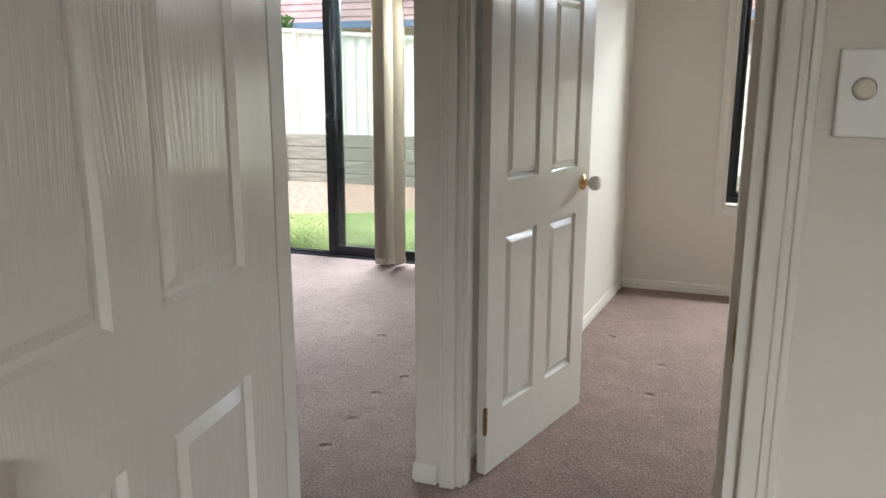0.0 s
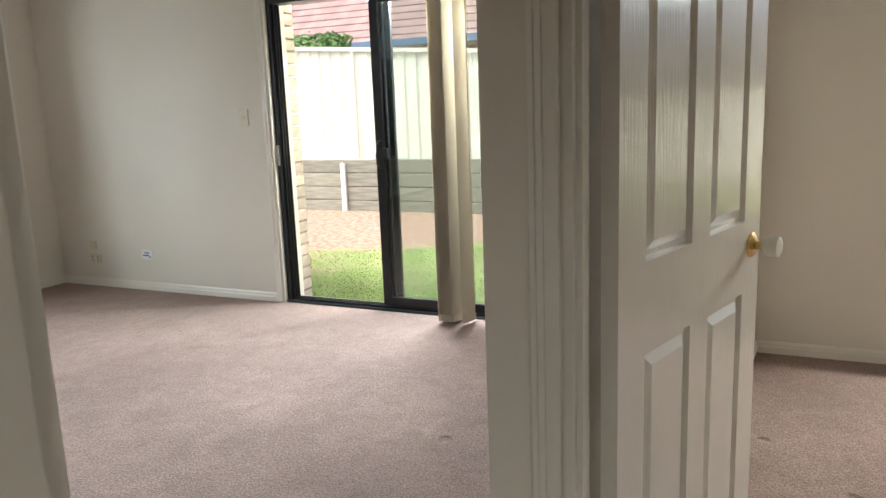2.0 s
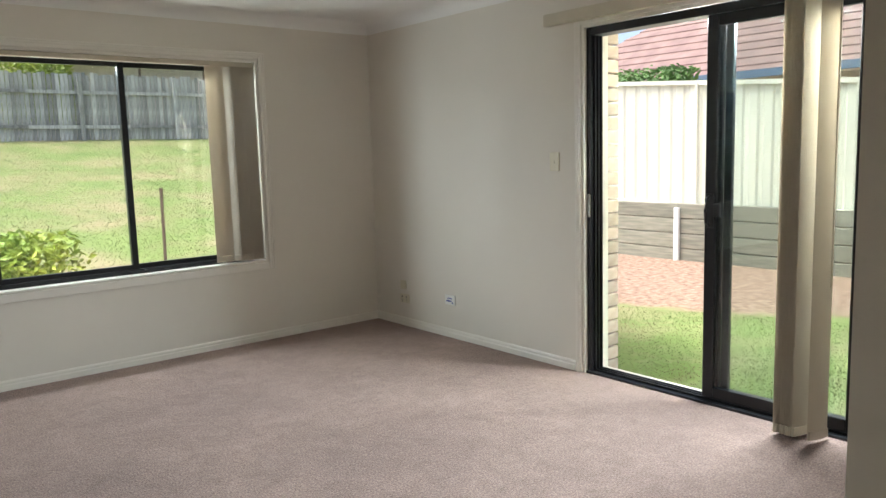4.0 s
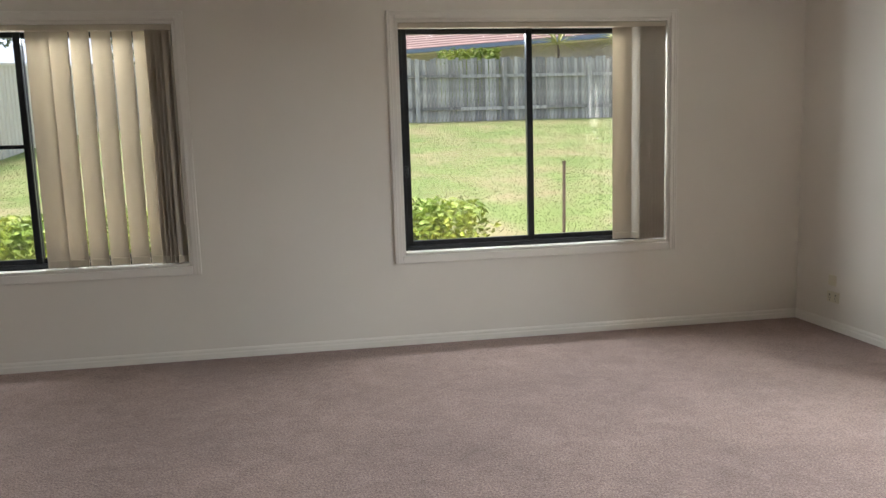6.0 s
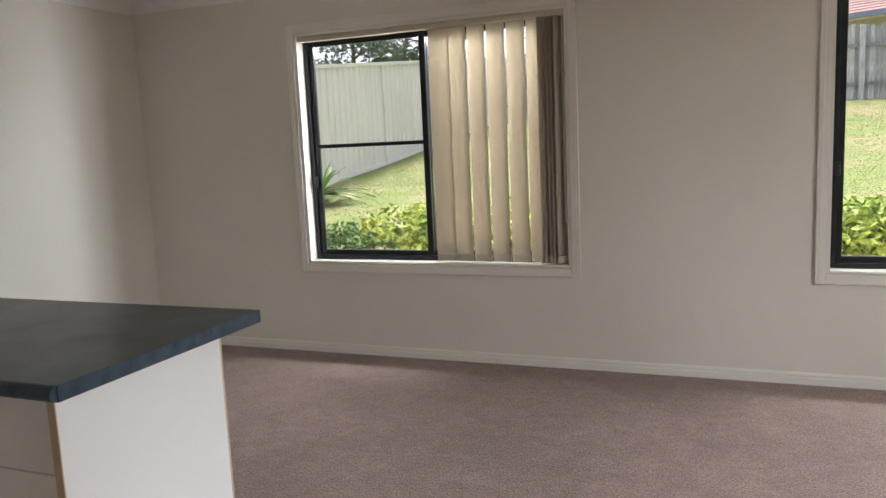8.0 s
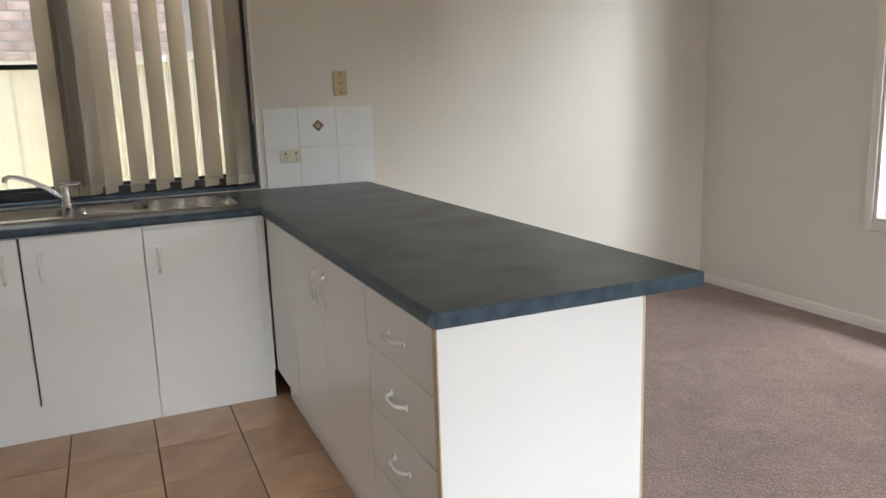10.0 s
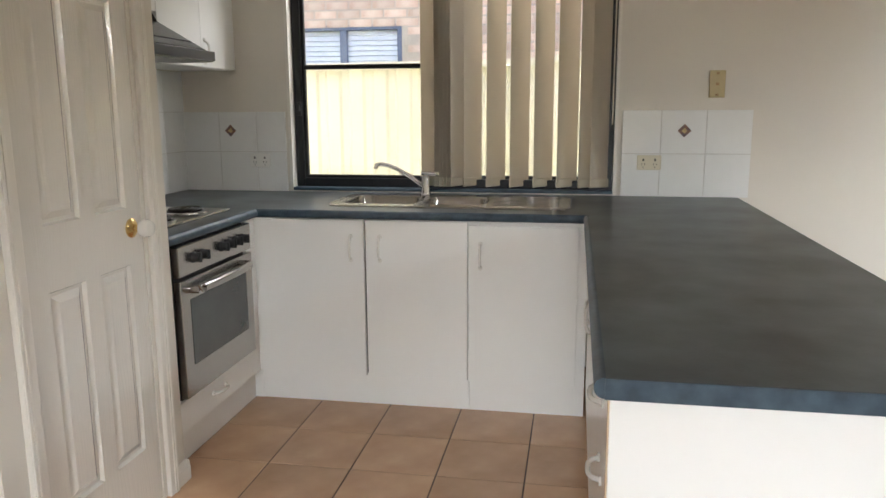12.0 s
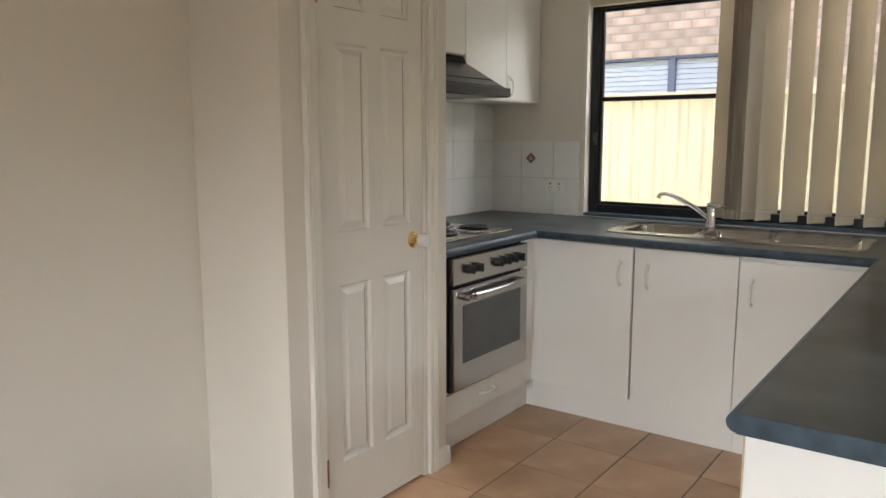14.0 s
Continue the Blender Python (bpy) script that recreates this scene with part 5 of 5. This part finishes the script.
# garden edge, stake
ge = thing("garden_edging", (1.5, 7.30, 0), "low dark timber sleeper edging of the garden bed", "garden edging")
for i in range(4):
    part("sleeper", boxes((-1.18, -0.06, -0.2, 1.18, 0.06, 0.235), bevel=0.012), DARKSLEEP, ge, m=pose(-3.9 + 2.4 * i, 0, 0, 0, 0, 0.8 * (-1) ** i))
st = thing("garden_stake", (4.14, 8.05, 0.24), "thin rusty steel garden stake standing in the bed", "stake")
part("shaft", cyl(bmesh.new(), (0, 0, -0.2), (0.012, 0, 0.87), 0.016, n=8), BARK, st)
part("cap", cyl(bmesh.new(), (0.012, 0, 0.87), (0.0125, 0, 0.89), 0.02, n=8), BARK, st)


def leaf_cloud(points, size, seed, curl=0.5):
    """Many small folded leaves at points (x, y, z)."""
    r = random.Random(seed)
    vs, fs = [], []
    for p in points:
        s = size * r.uniform(0.6, 1.3)
        e = Euler((r.uniform(-1.2, 1.2), r.uniform(-1.2, 1.2), r.uniform(0, 6.28)))
        k = len(vs)
        for q in ((0, -1, 0), (0.45, 0, curl * 0.3), (0, 1, 0), (-0.45, 0, curl * 0.3)):
            vs.append(tuple(Vector(p) + e.to_matrix() @ (Vector(q) * s)))
        fs += [(k, k + 1, k + 2), (k, k + 2, k + 3)]
    return vs, fs


def shrub(name, x, y, rx, ry, h, leaf, material, seed, label, count=2600):
    r = random.Random(seed)
    ob = thing(name, (x, y, ground_z(x, y) - 0.02), label, "shrub")
    bm = bmesh.new()
    tips = []
    for i in range(9):
        a = r.uniform(0, 6.28)
        d = r.uniform(0.2, 0.8)
        tip = (rx * d * math.cos(a), ry * d * math.sin(a), h * r.uniform(0.55, 0.9))
        tube(bm, [(0.02 * math.cos(a), 0.02 * math.sin(a), 0), (tip[0] * 0.5, tip[1] * 0.5, tip[2] * 0.6), tip], [0.012, 0.008, 0.004], n=5)
        tips.append(tip)
    part("stems", bm, BARK, ob)
    pts = []
    lumps = [(rx * r.uniform(-0.75, 0.75), ry * r.uniform(-0.75, 0.75), h * r.uniform(0.30, 0.80), r.uniform(0.20, 0.36)) for _ in range(18)]
    for _ in range(count):
        lx, ly, lz, lr = lumps[r.randrange(len(lumps))]
        v = Vector((r.gauss(0, 1), r.gauss(0, 1), r.gauss(0, 1))).normalized() * (lr * r.uniform(0.55, 1.08))
        pts.append((lx + v.x * 1.1, ly + v.y, max(0.03, lz + v.z * 0.75 * min(1, h))))
    vs, fs = leaf_cloud(pts, leaf, seed)
    me = bpy.data.meshes.new("leaves")
    me.from_pydata(vs, [], fs)
    me.materials.append(material)
    part("leaves", me, material, ob)
    return ob


shrub("shrub", -0.35, 7.95, 0.75, 0.35, 0.62, 0.040, LEAFY, 21, "yellow-green leafy shrub in the bed under the window", 4200)
shrub("shrub", -1.35, 8.05, 0.45, 0.35, 0.42, 0.030, LEAFG, 22, "low dark green shrub beside the garden edging", 2200)
shrub("shrub", 2.85, 8.0, 0.38, 0.32, 0.58, 0.042, LEAFY, 23, "small yellow-green shrub in the garden bed", 2200)
shrub("shrub", 0.55, 8.0, 0.55, 0.32, 0.55, 0.040, LEAFY, 24, "yellow-green leafy shrub half behind the blind", 2600)


def blade_plant(x, y, h, n, seed, name="cordyline", label="spiky green clump with a pink flower head", trunk=0.0, material=LEAFB, flower=True):
    r = random.Random(seed)
    ob = thing(name, (x, y, ground_z(x, y) - 0.02), label, "plant")
    part("stem", tube(bmesh.new(), [(0, 0, 0), (0.02, 0, trunk + h * 0.3), (0, 0.01, trunk + h * 0.45)], [0.04, 0.035, 0.03], n=8), BARK, ob)
    for i in range(n):
        a, el, L = r.uniform(0, 6.28), r.uniform(0.15, 1.25), r.uniform(0.6, 1.0) * h * 0.75
        bm = bmesh.new()
        prev = None
        for k in range(6):
            u = k / 5
            o = u * L * math.cos(el) + 0.02
            z = trunk + h * 0.42 + u * L * math.sin(el) - 0.35 * L * u * u
            w = 0.035 * (0.5 + 1.6 * u) * (1 - u) + 0.002
            l = bm.verts.new((o * math.cos(a) - w * math.sin(a), o * math.sin(a) + w * math.cos(a), z))
            m_ = bm.verts.new((o * math.cos(a), o * math.sin(a), z - 0.008))
            q_ = bm.verts.new((o * math.cos(a) + w * math.sin(a), o * math.sin(a) - w * math.cos(a), z))
            if prev:
                bm.faces.new((prev[0], prev[1], m_, l))
                bm.faces.new((prev[1], prev[2], q_, m_))
            prev = (l, m_, q_)
        part("leaf", bm, material, ob)
    if not flower:
        return ob
    vs, fs = leaf_cloud([(r.gauss(-0.25, 0.08), r.gauss(0, 0.08), h * 0.95 + r.gauss(0, 0.06)) for _ in range(90)], 0.03, seed)
    me = bpy.data.meshes.new("flower_head")
    me.from_pydata(vs, [], fs)
    me.materials.append(PINK)
    part("flower_head", me, PINK, ob, "pink flower head")
    return ob


blade_plant(-3.30, 10.6, 1.10, 64, 31, trunk=-0.30)
for x_, n_, sd in ((8.85, 46, 33), (10.7, 42, 34)):
    blade_plant(x_, 22.8, 1.5, n_, sd, "yucca", "yellowish spiky crown above the paling fence", 1.45, LEAFP, False)


def hedge(name, x0, x1, y0, y1, z0, z1, leaf, material, seed, count, label, cat="hedge"):
    r = random.Random(seed)
    pts = [(r.uniform(x0, x1), r.uniform(y0, y1), z0 + (z1 - z0) * r.random() ** 0.6 + 0.12 * noise.noise((r.uniform(x0, x1), 0, 0))) for _ in range(count)]
    ob = thing(name, ((x0 + x1) / 2, (y0 + y1) / 2, z0 - 0.1), label, cat)
    ox, oy, oz = ob.location
    vs, fs = leaf_cloud([(a - ox, b - oy, c - oz) for a, b, c in pts], leaf, seed)
    me = bpy.data.meshes.new("leaves")
    me.from_pydata(vs, [], fs)
    me.materials.append(material)
    part("leaves", me, material, ob)
    part("stems", boxes((-0.03, -0.03, -1.5, 0.03, 0.03, (z1 - z0) * 0.5)), BARK, ob)


hedge("hedge", 11.2, 12.0, 7.2, 9.6, 1.6, 2.50, 0.05, LEAFG, 41, 3500, "clipped green hedge behind the steel fence")
hedge("hedge", 5.3, 7.1, 22.5, 23.1, 2.2, 3.98, 0.07, LEAFY, 42, 2600, "yellow-green hedge behind the paling fence")


def tree(x, y, h, r0, seed, material, label, count=2600, leaf=0.16):
    r = random.Random(seed)
    ob = thing("tree", (x, y, ground_z(x, y) - 0.1), label, "tree")
    bm = tube(bmesh.new(), [(0, 0, 0), (0.1, 0.05, h * 0.35), (0.0, 0.1, h * 0.65), (0.05, 0, h * 0.95)], [0.16, 0.12, 0.08, 0.03], n=8)
    tips = []
    for i in range(16):
        a, z = r.uniform(0, 6.28), h * r.uniform(0.35, 0.9)
        d = r0 * r.uniform(0.5, 1.0) * (1.15 - z / h * 0.6)
        tip = (d * math.cos(a), d * math.sin(a), z + r.uniform(0.1, 0.6))
        tube(bm, [(0.05, 0.05, z - 0.2), (tip[0] * 0.5, tip[1] * 0.5, z + 0.1), tip], [0.05, 0.03, 0.01], n=5)
        tips.append(tip)
    part("trunk", bm, BARK, ob)
    pts = []
    for _ in range(count):
        t = tips[r.randrange(len(tips))]
        pts.append((t[0] + r.gauss(0, r0 * 0.20), t[1] + r.gauss(0, r0 * 0.20), t[2] + r.gauss(0, r0 * 0.16)))
    vs, fs = leaf_cloud(pts, leaf, seed)
    me = bpy.data.meshes.new("crown")
    me.from_pydata(vs, [], fs)
    me.materials.append(material)
    part("crown", me, material, ob)


tree(-9.5, 31, 6.2, 2.4, 51, LEAFD, "grey-green tree beyond the fence corner")
tree(-14.5, 33, 6.0, 2.3, 52, LEAFD, "distant grey-green tree behind the fence")
tree(-4.5, 36, 5.6, 2.4, 54, LEAFD, "distant grey-green tree behind the fence")


def house(name, x0, y0, x1, y1, wall_h, zg, rise, overhang, label, rz=0.0):
    """A neighbouring house: walls, tiled hip roof in courses, gutter."""
    ob = thing(name, ((x0 + x1) / 2, (y0 + y1) / 2, zg), label, "house", rz=rz)
    ox, oy = ob.location[0], ob.location[1]
    part("wall", boxes((x0 - ox, y0 - oy, -0.3, x1 - ox, y1 - oy, wall_h)), MORTAR, ob, "rendered brick wall")
    a0, a1, b0, b1 = x0 - ox - overhang, x1 - ox + overhang, y0 - oy - overhang, y1 - oy + overhang
    bm = bmesh.new()
    n = 22
    run = min(a1 - a0, b1 - b0) / 2
    prev = None
    for i in range(n + 1):
        u = i / n
        c = ((a0 + run * u, b0 + run * u), (a1 - run * u, b0 + run * u), (a1 - run * u, b1 - run * u), (a0 + run * u, b1 - run * u))
        un = [bm.verts.new((p[0], p[1], wall_h + rise * u - 0.012)) for p in c]
        lo = [bm.verts.new((p[0], p[1], wall_h + rise * u + 0.012)) for p in c]
        for k in range(4):
            if prev:
                bm.faces.new((prev[k], prev[(k + 1) % 4], un[(k + 1) % 4], un[k]))
            bm.faces.new((un[k], un[(k + 1) % 4], lo[(k + 1) % 4], lo[k]))
        prev = lo
    rf_ = part("roof", bm, ROOFT, ob, "red-brown concrete tile roof")
    part("soffit", boxes((a0, b0, wall_h - 0.06, a1, b1, wall_h - 0.03)), SOFFIT, ob)
    part("gutter", boxes((a0 - 0.1, b0 - 0.1, wall_h - 0.08, a1 + 0.1, b0, wall_h + 0.05), (a0 - 0.1, b1, wall_h - 0.08, a1 + 0.1, b1 + 0.1, wall_h + 0.05),
                         (a0 - 0.1, b0, wall_h - 0.08, a0, b1, wall_h + 0.05), (a1, b0, wall_h - 0.08, a1 + 0.1, b1, wall_h + 0.05)), GUTTER, rf_, "blue-grey gutter")
    return ob


house("neighbour_house", 14.6, -6, 24, 12.5, 2.15, 0.4, 3.6, 0.6, "neighbouring house with a red-brown tiled roof")
house("neighbour_house", 1.6, 26.4, 15.6, 35.4, 2.38, 2.1, 2.4, 0.6, "house uphill with a red tiled roof", rz=-30)

# house beyond the kitchen window: brick wall with a shuttered window
nb = thing("brick_house", (-5.75, 1.0, -0.2), "pale mottled brick house close behind the side fence", "house")
NWIN = (-0.75, 1.10, 1.05, 2.16)
part("wall", boxes(*[(b[0] + 5.75, b[1] - 1.0, b[2] + 0.2, b[3] + 5.75, b[4] - 1.0, b[5] + 0.2) for b in wall_boxes('y', -5.95, -5.712, -7, 12, -0.5, 3.4, [NWIN])]), MORTAR, nb, "mortar bed of the brick wall")
part("soffit", boxes((-0.2, -8, 3.5, 0.55, 11, 3.55)), SOFFIT, nb)
wn = part("window", frame_bars(bmesh.new(), 'y', -0.06, 0.03, NWIN[0] - 1, NWIN[1] - 1, NWIN[2] + 0.2, NWIN[3] + 0.2, 0.05), BLUEFRAME, nb, "blue aluminium window")
part("mullion", boxes((-0.05, 0.45 - 1, NWIN[2] + 0.25, 0.02, 0.52 - 1, NWIN[3] + 0.15)), BLUEFRAME, wn)
slm2 = mesh_of("slat", boxes((-0.012, NWIN[0] - 1 + 0.05, 0, 0.010, NWIN[1] - 1 - 0.05, 0.045)), SLATBLUE)
for i in range(20):
    part("slat", slm2, SLATBLUE, wn, m=pose(-0.03, 0, NWIN[2] + 0.2 + 0.06 + i * 0.050, 0, -18, 0))
part("back_board", boxes((-0.1, NWIN[0] - 1, NWIN[2] + 0.2, -0.08, NWIN[1] - 1, NWIN[3] + 0.2)), SLATBLUE, wn)

# ---- pieces of walls and floors ----
tm = mesh_of("tile", boxes((0, 0, -0.008, 0.3134, 0.3214, 0.0), bevel=0.0012), FTILE)
for i in range(-4, 5):
    for j in range(-4, 6):
        x, y = -0.993 + i * 0.3185 + 0.0035, 1.706 + j * 0.3265 + 0.0035
        if XW - 0.2 < x and x + 0.309 < XT + 0.02 and 0.55 < y < 3.3 and not (x > -0.6 and y + 0.1 < YP - 0.2):
            part("tile", tm, FTILE, kfloor, m=pose(x, y, 0.0))

ts = 0.211
wt = mesh_of("tile", boxes((0, 0, 0, 0.006, ts - 0.003, ts - 0.003), bevel=0.0012), WTILE)
def splash(name, cells, m, label):
    ob = new(name)
    ob.matrix_world = m
    tagged(ob, label, "wall tiles", kind="structure")
    for y0, z0, w, h in cells:
        me = wt if abs(w - ts) < 1e-3 and abs(h - ts) < 1e-3 else mesh_of("tile", boxes((0, 0, 0, 0.006, w - 0.003, h - 0.003), bevel=0.0012), WTILE)
        part("tile", me, WTILE, ob, m=pose(0.002, y0, z0))
    ys_ = [c[0] for c in cells] + [c[0] + c[2] for c in cells]
    zs_ = [c[1] for c in cells] + [c[1] + c[3] for c in cells]
    part("grout", boxes((0, min(ys_), min(zs_), 0.004, max(ys_) - 0.003, max(zs_) - 0.003)), WGROUT, ob, "pale grout")
    return ob


right = splash("splashback", [(3.06, ZB, 0.185, ts), (3.245, ZB, ts, ts), (3.456, ZB, ts, ts), (3.06, ZB + ts, 0.185, ts), (3.245, ZB + ts, ts, ts), (3.456, ZB + ts, ts, ts)], pose(XW, 0, 0), "glossy white square wall tiles behind the worktop")
left = splash("splashback", [(0.737 + ts * i, ZB + ts * k, ts if i < 2 else 0.165, ts) for i in range(3) for k in range(2)], pose(XW, 0, 0), "glossy white square wall tiles in the corner")
back = splash("splashback", [(ts * i, ZB + ts * k, ts, ts) for i in range(7) for k in range(3)], pose(-0.502, 0.735, 0, 0, 0, 90), "glossy white square wall tiles behind the cooktop")
for ob, y in ((right, 3.353), (left, 1.011)):
    dg = part("decor_tile", boxes((0.0085, -0.023, -0.023, 0.0095, 0.023, 0.023)), DECO, ob, "small brown diamond decoration", m=pose(0, y, 1.221, 45, 0, 0))
    part("decor_centre", boxes((0.0092, -0.010, -0.010, 0.0100, 0.010, 0.010)), DECO2, dg, "tan centre")

# bricks round the sliding door and of the house behind the side fence
bk = mesh_of("brick", boxes((0, 0, 0, 0.11, 0.23, 0.076), bevel=0.004), BRICK)
br = thing("brick_reveal", (XE + 0.24, SLIDE[1] + 0.005, -0.13), "pale mottled brick outer skin beside the sliding door", "brick wall", kind="structure")
for k in range(29):
    for s in range(2):
        part("brick", bk, BRICK, br, m=pose(0.002, s * 0.24 + (0.0 if k % 2 == 0 else -0.0) + (0.12 if k % 2 and s else 0), k * 0.086))
bk2 = mesh_of("brick", boxes((0, 0, 0, 0.04, 0.23, 0.076), bevel=0.004), BRICK)
for k in range(14):
    z = 1.45 + k * 0.086
    for i in range(19):
        y = -1.6 + i * 0.24 + (0.12 if k % 2 else 0)
        if z + 0.05 < NWIN[3] and NWIN[0] - 0.20 < y < NWIN[1] - 0.02:
            continue
        part("brick", bk2, BRICK, nb, m=pose(0.0, y - 1.0, z + 0.2))
